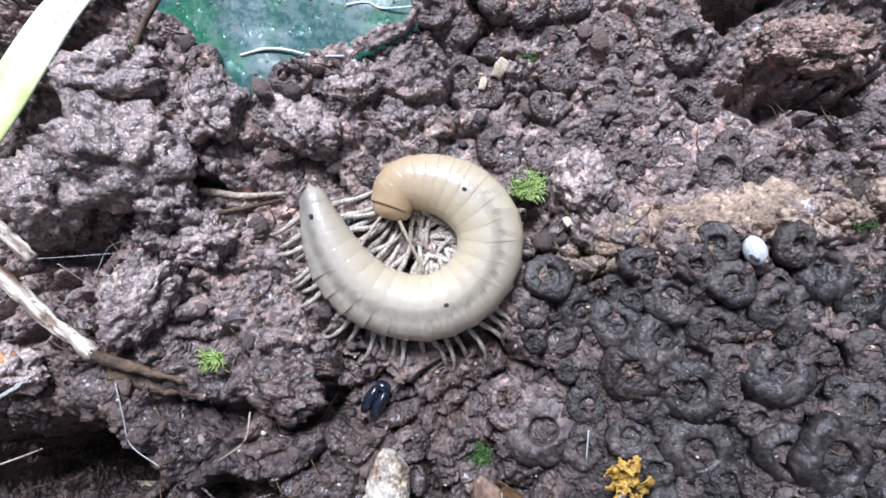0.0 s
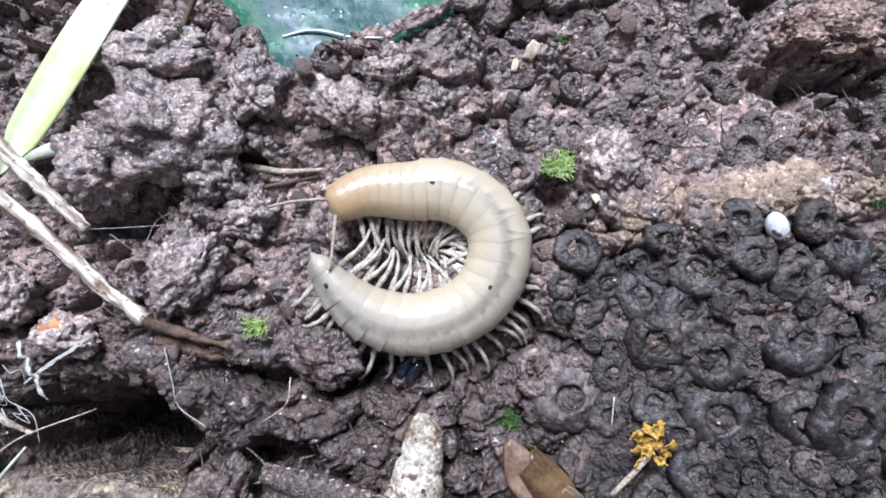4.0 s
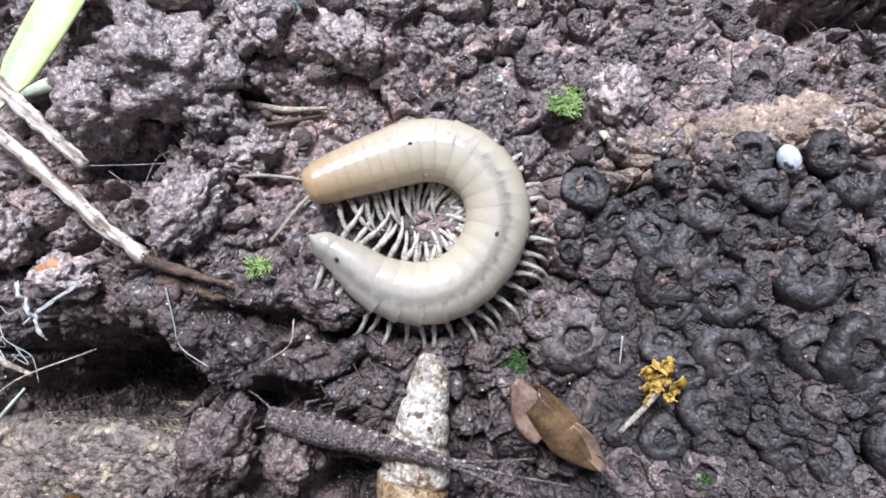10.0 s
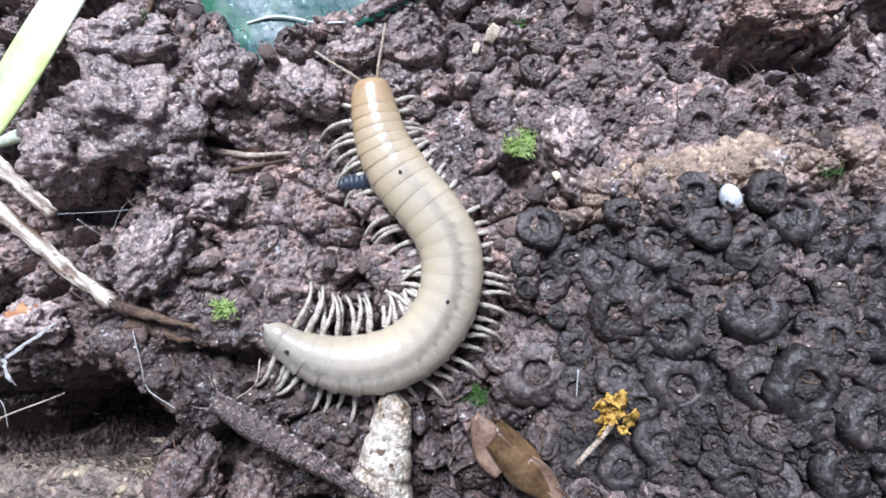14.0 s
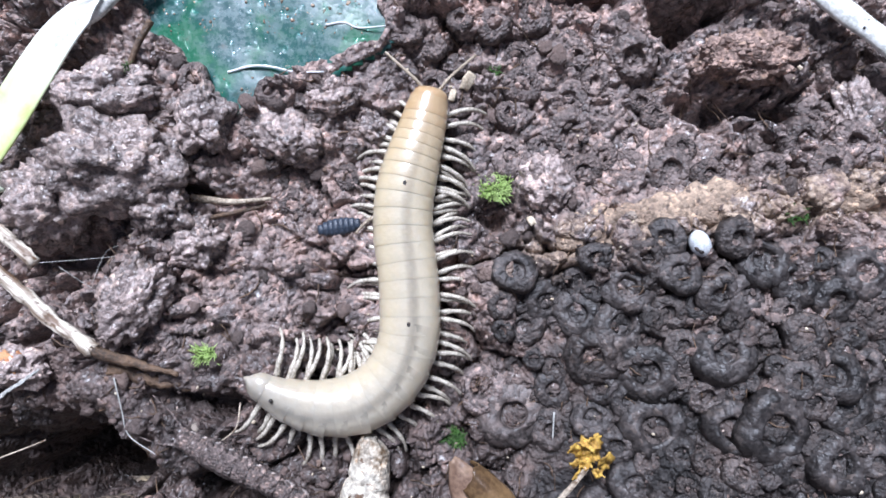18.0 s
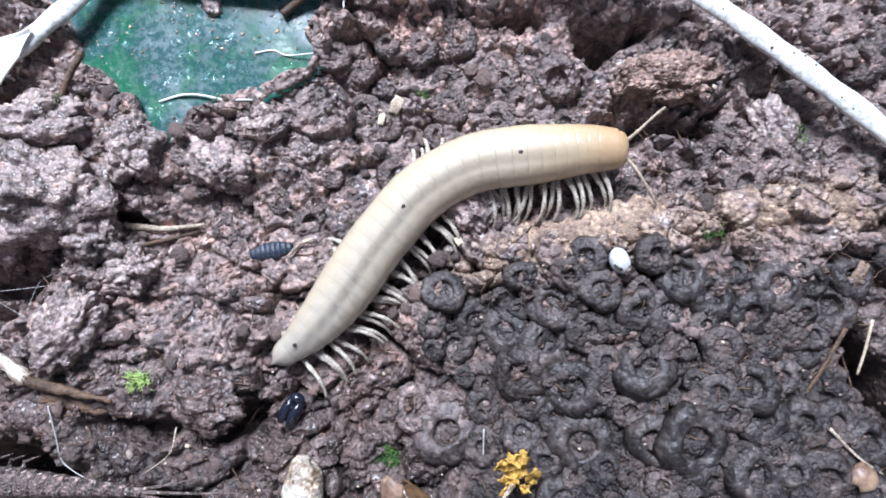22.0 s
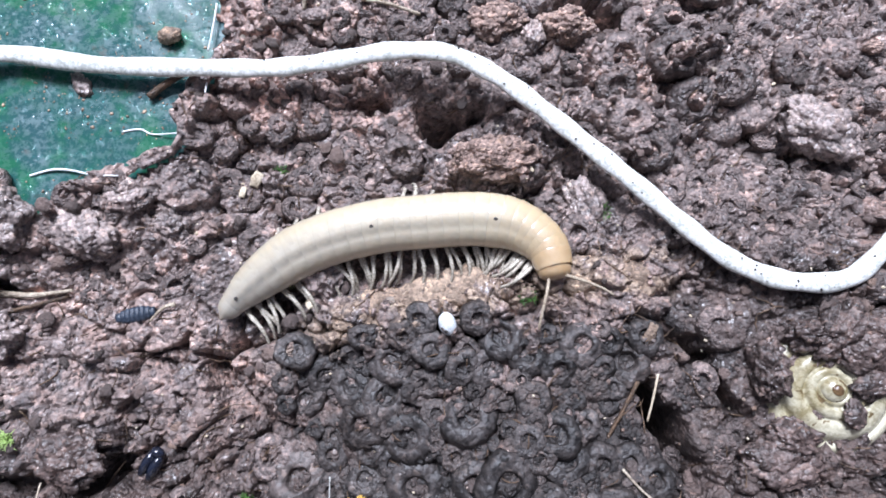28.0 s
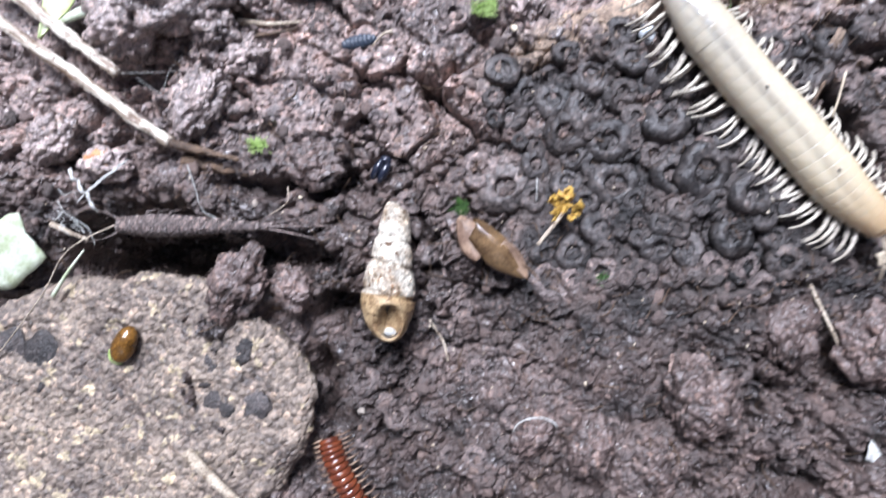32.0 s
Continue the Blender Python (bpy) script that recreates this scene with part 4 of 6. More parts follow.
# ---- loose crumbs, too many to count ----
def unit_lumps(sub):
    """Twelve uneven lumps of about 1 mm half width, and their faces."""
    unit = bmesh.new()
    bmesh.ops.create_icosphere(unit, subdivisions=sub, radius=1.0)
    co, faces = [], np.array([[v.index for v in f.verts] for f in unit.faces])
    for k in range(12):
        off = Vector((k * 5.1, 0, 0))
        co.append([v.co * (0.95 + 0.5 * noise.fractal(v.co * 1.4 + off, 0.7, 2.2, 3) + 0.2 * noise.voronoi(v.co * 1.5 + off)[0][0]) for v in unit.verts])
    unit.free()
    return np.array(co), faces



def scattered(name, p, faces, x, y, z, turn, mat):
    """One mesh of many small pieces p (pieces, points, 3), each turned and set at its place in mm."""
    n, many = p.shape[:2]
    px = p[..., 0] * np.cos(turn)[:, None] - p[..., 1] * np.sin(turn)[:, None]
    py = p[..., 0] * np.sin(turn)[:, None] + p[..., 1] * np.cos(turn)[:, None]
    co = np.stack([px + x[:, None], py + y[:, None], p[..., 2] + z[:, None]], -1).reshape(-1, 3) * MM
    tri = (faces[None] + (np.arange(n) * many)[:, None, None]).reshape(-1, 3)
    me = bpy.data.meshes.new(name)
    me.vertices.add(len(co))
    me.vertices.foreach_set("co", co.ravel().astype(np.float32))
    me.loops.add(tri.size)
    me.loops.foreach_set("vertex_index", tri.ravel().astype(np.int32))
    me.polygons.add(len(tri))
    me.polygons.foreach_set("loop_start", np.arange(0, tri.size, 3, dtype=np.int32))
    me.polygons.foreach_set("use_smooth", np.ones(len(tri), bool))
    me.update(calc_edges=True)
    me.materials.append(mat)
    return me


def crumbs(name, sub, count, lo, hi, power, box, mat, label, seed, flat=0.7):
    g = np.random.default_rng(seed)
    shapes, UF = unit_lumps(sub)
    size = lo + (hi - lo) * g.random(count) ** power
    x, y = g.uniform(box[0], box[1], count), g.uniform(box[2], box[3], count)
    keep = ~((x > 3) & (x < 46) & (y > -26) & (y < 3) & (size > 0.3)) & ~inside(x, y, FILM) & ~((x < -24) & (y < -26) & (np.hypot((x + 46) / 24, (y + 39.5) / 17) < 0.95))
    size, x, y = size[keep], x[keep], y[keep]
    i, j = np.clip(np.searchsorted(GX, x), 0, len(GX) - 1), np.clip(np.searchsorted(GY, y), 0, len(GY) - 1)
    z = HH[j, i] - size * 0.12
    n = len(x)
    axes = size[:, None, None] * (0.65 + 0.7 * g.random((n, 1, 3))) * np.array((1, 1, flat))
    tagged(new(name, scattered(name, shapes[g.integers(0, 12, n)] * axes, UF, x, y, z, g.random(n) * 6.28, mat)), label, "crumbs", kind="stuff")


crumbs("soil_crumbs", 2, 1500, 0.3, 0.9, 2.4, (-66, 80, -58, 48), CRUMB, "loose brown soil crumbs", 4)
crumbs("fine_crumbs", 1, 7000, 0.10, 0.36, 1.8, (-66, 80, -58, 48), CRUMB, "fine brown soil crumbs and grit", 5)
crumbs("grit", 1, 450, 0.08, 0.22, 1.5, (-66, 80, -58, 48), CHIP, "tiny pale grains of sand on soil", 8)


def fibres(count):
    g = random.Random(11)
    bm = bmesh.new()
    for _ in range(count):
        x, y = g.uniform(-60, 76), g.uniform(-54, 44)
        if inside(np.array(x), np.array(y), FILM):
            continue
        a, length = g.uniform(0, 6.28), g.uniform(1.0, 4.5)
        z = ground(x, y)
        pts = [(x, y, z + 0.1)]
        for k in range(4):
            a += g.uniform(-0.5, 0.5)
            q = pts[-1]
            nx, ny = q[0] + length / 4 * math.cos(a), q[1] + length / 4 * math.sin(a)
            pts.append((nx, ny, max(ground(nx, ny) + 0.12, q[2] - 0.4)))
        tube(pts, [0.07, 0.09, 0.08, 0.06, 0.03], 4, bm=bm)
    thing("root_fibres", bm, DRY_DARK, "fine brown root hairs and fibres in soil", "fibres", kind="stuff")


fibres(800)


# ---- the green film with its water beads ----
def green_film():
    bm = bmesh.new()
    xs, ys = np.arange(-46, 3, 0.6), np.arange(14, 60, 0.6)
    grid = {}
    for i, x in enumerate(xs):
        for j, y in enumerate(ys):
            z = film_z(x, y) + 0.35 * noise.noise(Vector((x * 0.12, y * 0.12, 0))) + 0.08 * noise.noise(Vector((x * 0.6, y * 0.6, 3)))
            grid[i, j] = (x, y, z)
    verts = {}
    fx, fy = np.mean(FILM, 0)
    grown = [(fx + (x - fx) * (1 + 2.6 / math.hypot(x - fx, y - fy)), fy + (y - fy) * (1 + 2.6 / math.hypot(x - fx, y - fy))) for x, y in FILM]

    def v(key):
        if key not in verts:
            verts[key] = bm.verts.new(Vector(grid[key]) * MM)
        return verts[key]

    for i in range(len(xs) - 1):
        for j in range(len(ys) - 1):
            if inside(np.array(xs[i] + 0.3), np.array(ys[j] + 0.3), grown):
                bm.faces.new((v((i, j)), v((i + 1, j)), v((i + 1, j + 1)), v((i, j + 1))))
    edge = bmesh.ops.extrude_face_region(bm, geom=bm.faces[:])
    for e in edge["geom"]:
        if isinstance(e, bmesh.types.BMVert):
            e.co.z -= 0.25 * MM
    bmesh.ops.recalc_face_normals(bm, faces=bm.faces[:])
    thing("green_film", bm, GREEN_FILM, "dark green glossy plastic film smeared with mud, partly buried", "plastic film")
    g = np.random.default_rng(5)
    x, y = g.uniform(-38, -3, 1500), g.uniform(19, 52, 1500)
    keep = inside(x, y, FILM)
    x, y = x[keep], y[keep]
    size = 0.10 + 0.42 * g.random(len(x)) ** 3.5
    z = np.array([film_z(p, q) + 0.35 * noise.noise(Vector((p * 0.12, q * 0.12, 0))) + 0.08 * noise.noise(Vector((p * 0.6, q * 0.6, 3))) for p, q in zip(x, y)])
    ball = bmesh.new()
    bmesh.ops.create_icosphere(ball, subdivisions=2, radius=1.0)
    round_co, faces = np.array([v.co for v in ball.verts]), np.array([[v.index for v in f.verts] for f in ball.faces])
    ball.free()
    shapes = round_co[None] * size[:, None, None] * np.stack([np.ones(len(x)), g.uniform(0.6, 1, len(x)), np.full(len(x), 0.5)], 1)[:, None]
    ob = tagged(new("water_beads", scattered("water_beads", shapes, faces, x, y, z + 0.01, g.random(len(x)) * 3, WATER)), "clear water beads lying on green film", "water", kind="stuff")
    ob.visible_shadow = False
    x, y = g.uniform(-38, -3, 1300), g.uniform(19, 52, 1300)
    keep = inside(x, y, FILM) & (value_noise(x, y, 5.0, 97) > -0.05)
    x, y = x[keep], y[keep]
    z = np.array([film_z(p, q) + 0.35 * noise.noise(Vector((p * 0.12, q * 0.12, 0))) for p, q in zip(x, y)])
    shapes, faces = unit_lumps(1)
    size = (0.05 + 0.16 * g.random(len(x)) ** 4)[:, None, None] * (0.5 + 1.0 * g.random((len(x), 1, 3))) * np.array((1, 1, 0.4))
    tagged(new("film_grit", scattered("film_grit", shapes[g.integers(0, 12, len(x))] * size, faces, x, y, z + 0.02, g.random(len(x)) * 6, BUFF)), "tan grit and mud grains stuck on green film", "grit", kind="stuff")


green_film()
place(thing("pebble", lump((1.4, 1.0, 0.9), 4, 0.3, 1.2, 3), BUFF, "small pale brown pebble lying on green film", "pebble"), -9.0, 39.2, film_z(-9, 39.2) + 0.7)
place(thing("mud_speck", lump((1.5, 1.0, 0.5), 3, 0.5, 1.5, 9), CLOD, "brown mud speck stuck on green film", "mud"), -19.6, 33.6, film_z(-19.6, 33.6) + 0.2, rz=-60)


# ---- the white shoot: a long flattened stem that ends in a pale leaf ----
def white_shoot():
    top = tagged(new("white_shoot"), "long white flattened shoot with a yellow-green leaf tip, lying on soil", "plant shoot")
    top.location = (0.02, 0.03, 0)
    line = spline([(-43.7, 21.4, 5.1), (-41.4, 25.1, 4.9), (-37.8, 29.0, 4.4), (-33.8, 33.0, 3.6), (-28.9, 36.9, 2.8), (-16.0, 35.1, 2.4), (-2.6, 34.1, 2.4), (4.1, 33.8, 2.4), (10.8, 34.3, 2.4), (17.8, 35.1, 2.5), (24.4, 34.5, 2.5),
                   (30.0, 31.4, 2.6), (35.0, 27.1, 2.8), (40.0, 22.4, 3.0), (45.1, 17.6, 3.0), (50.2, 12.6, 3.0), (55.0, 8.5, 3.0), (60.6, 6.0, 3.0), (67.1, 5.7, 3.0), (71.6, 8.5, 3.0), (78, 15, 3.0), (82, 24, 2.4)], 8)
    line = line - np.array((20, 30, 0))
    rad = (1.12 + 0.08 * np.sin(np.arange(len(line)) * 0.9)) * np.clip(np.arange(len(line)) / 14, 0.12, 1)
    part("stem", tube(line, rad, 14, 0.55, 0.05), WHITE_STEM, top)
    bm = bmesh.new()
    uv = bm.loops.layers.uv.new("uv")
    mid = spline([(-37.0, 29.6, 4.75), (-39.2, 27.6, 4.95), (-41.4, 25.1, 5.05), (-43.8, 21.2, 5.2), (-46.2, 17.1, 5.3), (-48.6, 13.4, 5.2), (-50.6, 10.5, 5.0), (-52.9, 7.4, 4.6)], 10) - np.array((20, 30, 0))
    s = np.linspace(0, 1, len(mid))
    half = 1.2 + 1.05 * np.sin(np.clip((s - 0.05) / 0.95, 0, 1) * math.pi) ** 0.9
    half *= np.clip((1 - s) / 0.18, 0.03, 1) ** 0.7 * np.clip(0.2 + s / 0.16, 0, 1)
    rows = []
    for side in (1, -1):
        for i, p in enumerate(mid):
            t = Vector(mid[min(i + 1, len(mid) - 1)] - mid[max(i - 1, 0)]).normalized()
            w = t.cross(Vector((0, 0, 1))).normalized()
            rows.append([bm.verts.new((Vector(p) + w * (half[i] * u) + Vector((0, 0, 0.45 * u * u + 0.10 * side))) * MM) for u in np.linspace(-1, 1, 9)])
    n = len(mid)
    for top_side, chunk in ((True, rows[:n]), (False, rows[n:])):
        for a, b in zip(chunk, chunk[1:]):
            for k in range(8):
                f = bm.faces.new((a[k], a[k + 1], b[k + 1], b[k]) if not top_side else (b[k], b[k + 1], a[k + 1], a[k]))
                for loop in f.loops:
                    row = a if loop.vert in a else b
                    loop[uv].uv = (row.index(loop.vert) / 8, chunk.index(row) / n)
    for i in range(n - 1):
        for k in (0, 8):
            q = (rows[i][k], rows[i + 1][k], rows[n + i + 1][k], rows[n + i][k])
            f = bm.faces.new(q if k == 0 else q[::-1])
            for loop in f.loops:
                loop[uv].uv = (k / 8, i / n)
    bmesh.ops.recalc_face_normals(bm, faces=bm.faces[:])
    part("leaf_blade", bm, LEAF, top, "yellow-green pointed leaf blade")
    g, bm = random.Random(2), bmesh.new()
    for _ in range(90):
        p = line[g.randrange(40, len(line) - 4)]
        bmesh.ops.create_icosphere(bm, subdivisions=1, radius=g.uniform(0.05, 0.17) * MM, matrix=pose((p[0] + g.uniform(-0.8, 0.8)) * MM, (p[1] + g.uniform(-0.8, 0.8)) * MM, (p[2] + 0.5) * MM))
    part("soil_specks", bm, DARK, top, "dark soil specks")


    line = spline([(-50.6, 9.2, 5.0), (-48.4, 9.7, 5.2), (-46.0, 10.4, 5.3)], 8) - np.array((20, 30, 0))
    part("side_bud", tube(line, np.linspace(0.5, 0.75, len(line)), 12, 0.6, 0.1), PALE_GREEN, top, "short pale green side bud")


white_shoot()


# ---- dry stalks ----
stalk = tagged(new("dry_stalk"), "pale weathered dry stalk with a brown pointed end on soil", "stalk")
line = spline([(-58, 10.2, 5.8), (-53.3, 6.3, 5.5), (-45.9, 0.5, 5.0), (-41.1, -3.7, 4.6), (-37.0, -6.6, 4.2)], 12)
part("shaft", rough_tube(line, 0.74 + 0.06 * np.sin(np.arange(len(line))), 16, 0.85, 0.22, 0.8), STREAKED, stalk)
line = spline([(-37.3, -6.4, 4.2), (-36.0, -7.1, 4.1), (-32.3, -8.2, 3.6), (-29.0, -9.2, 3.0)], 10)
part("tip", rough_tube(line, np.linspace(0.70, 0.26, len(line)), 12, 0.9, 0.2, 0.9), DRY_DARK, stalk, "dark brown tapering end")
line = spline([(-60, 17.4, 5.6), (-53.5, 11.5, 5.6), (-48.6, 7.2, 5.4), (-42.9, 2.2, 5.2)], 12)
thing("dry_stalk", rough_tube(line, np.linspace(0.95, 0.62, len(line)), 16, 0.6, 0.3, 0.8, 3), STREAKED, "pale dry stalk piece with a splintered end", "stalk")
line = spline([(-36.5, -8.6, 2.6), (-32, -9.8, 2.1), (-28.4, -10.8, 1.4)], 12)
thing("root_piece", rough_tube(line, np.linspace(0.75, 0.45, len(line)), 12, 0.8, 0.5, 0.8, 5), DRY_DARK, "short brown root piece pressed into soil", "root")


def strand(name, pts, r0, r1, mat, label, category, sides=6, amp=0.0):
    line = spline(pts, 8)
    return thing(name, tube(line, np.linspace(r0, r1, len(line)), sides, 1.0, amp), mat, label, category)


def laid(pts, up):
    return [(x, y, max(ground_round(x, y, 0.4), base(x, y) - 1.5) + up) for x, y in pts]


strand("straw", laid([(-28.8, 9.0), (-24.7, 8.6), (-20.8, 9.0)], 0.5), 0.45, 0.2, DRY, "thin straw blade lying on soil", "straw")
strand("straw", laid([(-27.8, 6.6), (-24.0, 7.6), (-21.4, 8.4)], 0.2), 0.3, 0.2, DRY_DARK, "thin brown straw pressed into soil", "straw")
strand("straw", laid([(8.0, 44.4), (7.6, 43.2), (7.2, 42.0)], 0.6), 0.35, 0.25, DRY, "short pale straw bit on soil", "straw")
strand("straw", laid([(14.2, 43.4), (17.5, 42.0), (21.4, 40.6)], 0.6), 0.3, 0.22, DRY, "short pale straw bit on soil", "straw")
strand("straw", [(-11.4, 31.6, 0.9), (-8.8, 33.2, 1.3), (-5.6, 34.6, 1.4)], 0.5, 0.35, DRY_DARK, "brown splinter lying at the edge of green film", "splinter")
strand("dry_twig", [(-32.6, 27.6, 3.4), (-34.0, 24.6, 3.6), (-35.0, 21.4, 3.2), (-34.2, 17.6, 2.0)], 0.4, 0.25, DRY_DARK, "thin curved brown twig beside clods", "twig")
strand("needle", [(45.7, -3.6, 2.6), (45.0, -6.4, 2.2), (44.4, -8.8, 1.6)], 0.15, 0.13, CHIP, "straight white needle standing in a crevice", "needle")
strand("thin_stick", [(43.7, -4.4, 1.8), (41.6, -8.2, 1.0), (39.6, -11.6, 0.2)], 0.24, 0.18, DRY_DARK, "thin brown stick leaning in a crevice", "stick")
strand("root_hair", [(-25.2, 22.6, 1.1), (-22.6, 23.2, 1.05), (-20.3, 23.0, 1.0), (-17.8, 22.3, 1.2), (-14.5, 21.9, 1.8)], 0.17, 0.10, ROOT, "fine white root lying on green film", "root")
strand("root_hair", [(-14.6, 27.5, 0.75), (-12.6, 27.7, 0.7), (-11.0, 27.0, 0.75), (-8.0, 26.9, 1.1)], 0.15, 0.08, ROOT, "fine white branching root on green film", "root")
strand("root_hair", [(-3.3, 43.0, 0.8), (-3.8, 40.0, 0.8), (-4.4, 37.0, 0.9)], 0.13, 0.1, ROOT, "fine white root crossing under the shoot", "root")
strand("root_hair", laid([(-4.6, 33.0), (-4.4, 31.4)], 0.5), 0.14, 0.08, ROOT, "short white root tip in soil", "root")
strand("grass_thread", [(40.3, -28.4, 1.6), (42.8, -35.1, 1.9), (46.0, -42.0, 1.0), (49.4, -48.0, 0.5)], 0.28, 0.18, DRY, "thin straw thread hanging over a hollow", "straw")
strand("grass_thread", [(-42.0, -15.4, 4.0), (-50.7, -19.1, 4.6), (-54.9, -24.8, 4.4), (-62, -32.6, 4.0)], 0.08, 0.1, DRY, "pale thread over the stone", "thread")
strand("grass_thread", [(-37.1, -45.2, 4.8), (-33.5, -48.8, 5.2), (-29.5, -52.2, 5.6)], 0.8, 0.5, DRY, "pale blurred straw above the stone", "straw")
strand("grass_thread", laid([(-24.0, -12.6), (-23.6, -14.8), (-25.6, -16.4)], 0.4), 0.1, 0.05, DRY, "pale thread dangling over soil", "thread")
strand("curled_thread", laid([(-35.6, -9.4), (-34.8, -12.6), (-34.2, -15.2), (-31.2, -17.0)], 0.4), 0.08, 0.05, WEB, "pale curled thread on soil", "thread")
strand("stick_bit", laid([(-8.9, 6.8), (-10.2, 6.4), (-11.6, 4.9)], 0.6), 0.3, 0.14, DRY, "thin pale stick bit on soil", "stick")
strand("splinter", laid([(8.6, -13.6), (8.4, -16.4)], 1.5), 0.1, 0.06, WEB, "thin pale splinter on a mud cup", "splinter")
strand("splinter", laid([(-6.6, -31.4), (-5.0, -34.4), (-4.4, -37.0)], 0.3), 0.2, 0.12, DRY, "thin pale fibre on soil", "fibre")
strand("splinter", laid([(41.0, -13.6), (43.2, -16.2), (45.6, -18.0)], 0.5), 0.18, 0.1, DRY, "thin curved fibre on soil", "fibre")
strand("splinter", laid([(23.6, -36.6), (23.0, -39.4)], 0.6), 0.28, 0.12, RED_CLOD, "short reddish splinter on soil", "splinter")


# ---- shells ----
def turret_shell():
    """A tall shell, blunt at the tip, on its side: +y runs from the tip to the mouth, +z is up."""
    top = tagged(new("turret_shell"), "tall chalky white snail shell with brown stains lying on soil", "snail shell")
    prof = ((-0.9, 0.2), (-0.6, 1.1), (0, 1.65), (1.7, 1.95), (3.4, 2.2), (3.8, 1.98), (4.3, 2.35), (5.4, 2.62), (6.6, 2.72), (7.0, 2.42), (7.5, 2.92), (8.8, 3.28), (10.3, 3.42), (10.9, 3.02), (11.3, 3.5),
            (12.2, 3.5), (13.4, 3.2), (14.8, 2.6), (15.8, 2.0), (16.5, 1.3), (16.9, 0.4))
    ys, rs = [p for p, _ in prof], [r for _, r in prof]

    def girdle(y, a):
        r = float(np.interp(y + (0.5 if y < 11.6 else 0.25) * math.cos(a), ys, rs))
        q = Vector((r * math.cos(a), y, r * math.sin(a)))
        return r * (1 + 0.03 * noise.noise(q * 0.8) + 0.008 * math.sin(y * 0.6 + a * 26))

    def inner(x, y):
        return ((x + 0.75) / 1.7) ** 2 + ((y - 14.2) / 2.25) ** 2

    for name, span, mat, note in (("spire", np.arange(-0.9, 10.95, 0.2), SHELL, ""), ("last_whorl", np.arange(10.85, 16.95, 0.1), SHELL_BROWN, "brown-stained last whorl")):
        bm, rows = bmesh.new(), []
        for y in span:
            row = []
            for k in range(72):
                a = 2 * math.pi * k / 72
                r = girdle(y, a)
                d = inner(r * math.cos(a), y)
                if math.sin(a) > 0 and name == "last_whorl":
                    r += math.exp(-((math.sqrt(d) - 1.1) / 0.14) ** 2) * 0.30
                    r -= 0.85 * r * (1 - d) ** 0.3 if d < 1 else 0.0
                row.append(bm.verts.new(Vector((r * math.cos(a), y, 0.92 * r * math.sin(a))) * MM))
            rows.append(row)
        skin(bm, rows)
        part(name, bm, mat, top, note)
    # the hollow of the mouth, coloured darker for its inner shade, and its pale rim
    bm, rows = bmesh.new(), []
    for f in (1.02, 0.94, 0.82, 0.66, 0.45, 0.2, 0.04):
        rows.append([bm.verts.new(Vector((-0.75 + 1.6 * f * math.cos(2 * math.pi * k / 32), 14.2 + 2.12 * f * math.sin(2 * math.pi * k / 32),
                                          1.9 - 0.45 * f * math.sin(2 * math.pi * k / 32) - 1.9 * (1 - f * f) ** 0.5 if f < 1 else 2.0 - 0.45 * math.sin(2 * math.pi * k / 32))) * MM) for k in range(32)])
    skin(bm, rows, True, False)
    part("mouth", bm, DARK, top, "dark brown hollow mouth, coloured darker for the shade inside")
    part("inner_wall", lump((0.8, 0.5, 0.25), 3, 0.06, 1, 3), WEB, top, "whitish inner wall of the mouth").location = (-0.75 * MM, 15.55 * MM, 0.55 * MM)
    ring = [(-0.75 + 1.68 * math.cos(a), 14.2 + 2.25 * math.sin(a), 2.15 - 0.5 * math.sin(a) - 0.25 * math.cos(a) ** 2) for a in np.linspace(-1.9, 4.0, 40)]
    part("lip", tube(ring, 0.2, 8, 1.0, 0.1), SHELL_BROWN, top, "worn brownish rim of the mouth")
    top.matrix_basis = pose(-9.6 * MM, -16.6 * MM, 0.6 * MM, 2, 0, 171)


def snail_shell():
    """A low coil seen from its apex: whorls that widen outwards, with sunken seams."""
    top = tagged(new("snail_shell"), "flat coiled cream and green snail shell half sunk in soil", "snail shell")

    def high(rho, a):
        w = 3.3 * math.log(max(rho, 0.25) / 1.2) / math.log(7.4 / 1.2) - a / (2 * math.pi)
        f = w - math.floor(w)
        amp = 0.16 + 0.11 * rho
        return 2.6 - 0.045 * rho * rho - 0.7 * max(0, rho - 6.4) ** 1.6 + amp * (1 - abs(2 * f - 1) ** 3.0) + 0.12 * noise.noise(Vector((rho * math.cos(a), rho * math.sin(a), 0)) * 0.5)

    bm, rows = bmesh.new(), []
    for rho in np.concatenate([np.arange(0.9, 8.4, 0.14)]):
        rows.append([bm.verts.new(Vector((rho * math.cos(a), rho * math.sin(a), high(rho, a))) * MM) for a in np.arange(96) * 2 * math.pi / 96])
    skin(bm, rows, True, False)
    bmesh.ops.recalc_face_normals(bm, faces=bm.faces[:])
    part("coil", bm, SNAIL, top)
    part("apex", lump((1.45, 1.4, 1.0), 4, 0.03, 1, 2), SNAIL, top, "small round apex of the coil").location = (0, 0, 2.5 * MM)
    part("centre", lump((0.62, 0.6, 0.3), 3, 0.1, 1, 2), HUSK, top, "dark brown centre of the coil").location = (0.05 * MM, 0.05 * MM, 3.4 * MM)
    top.matrix_basis = pose(65.0 * MM, -6.3 * MM, 0.3 * MM, 4, -8, -40)


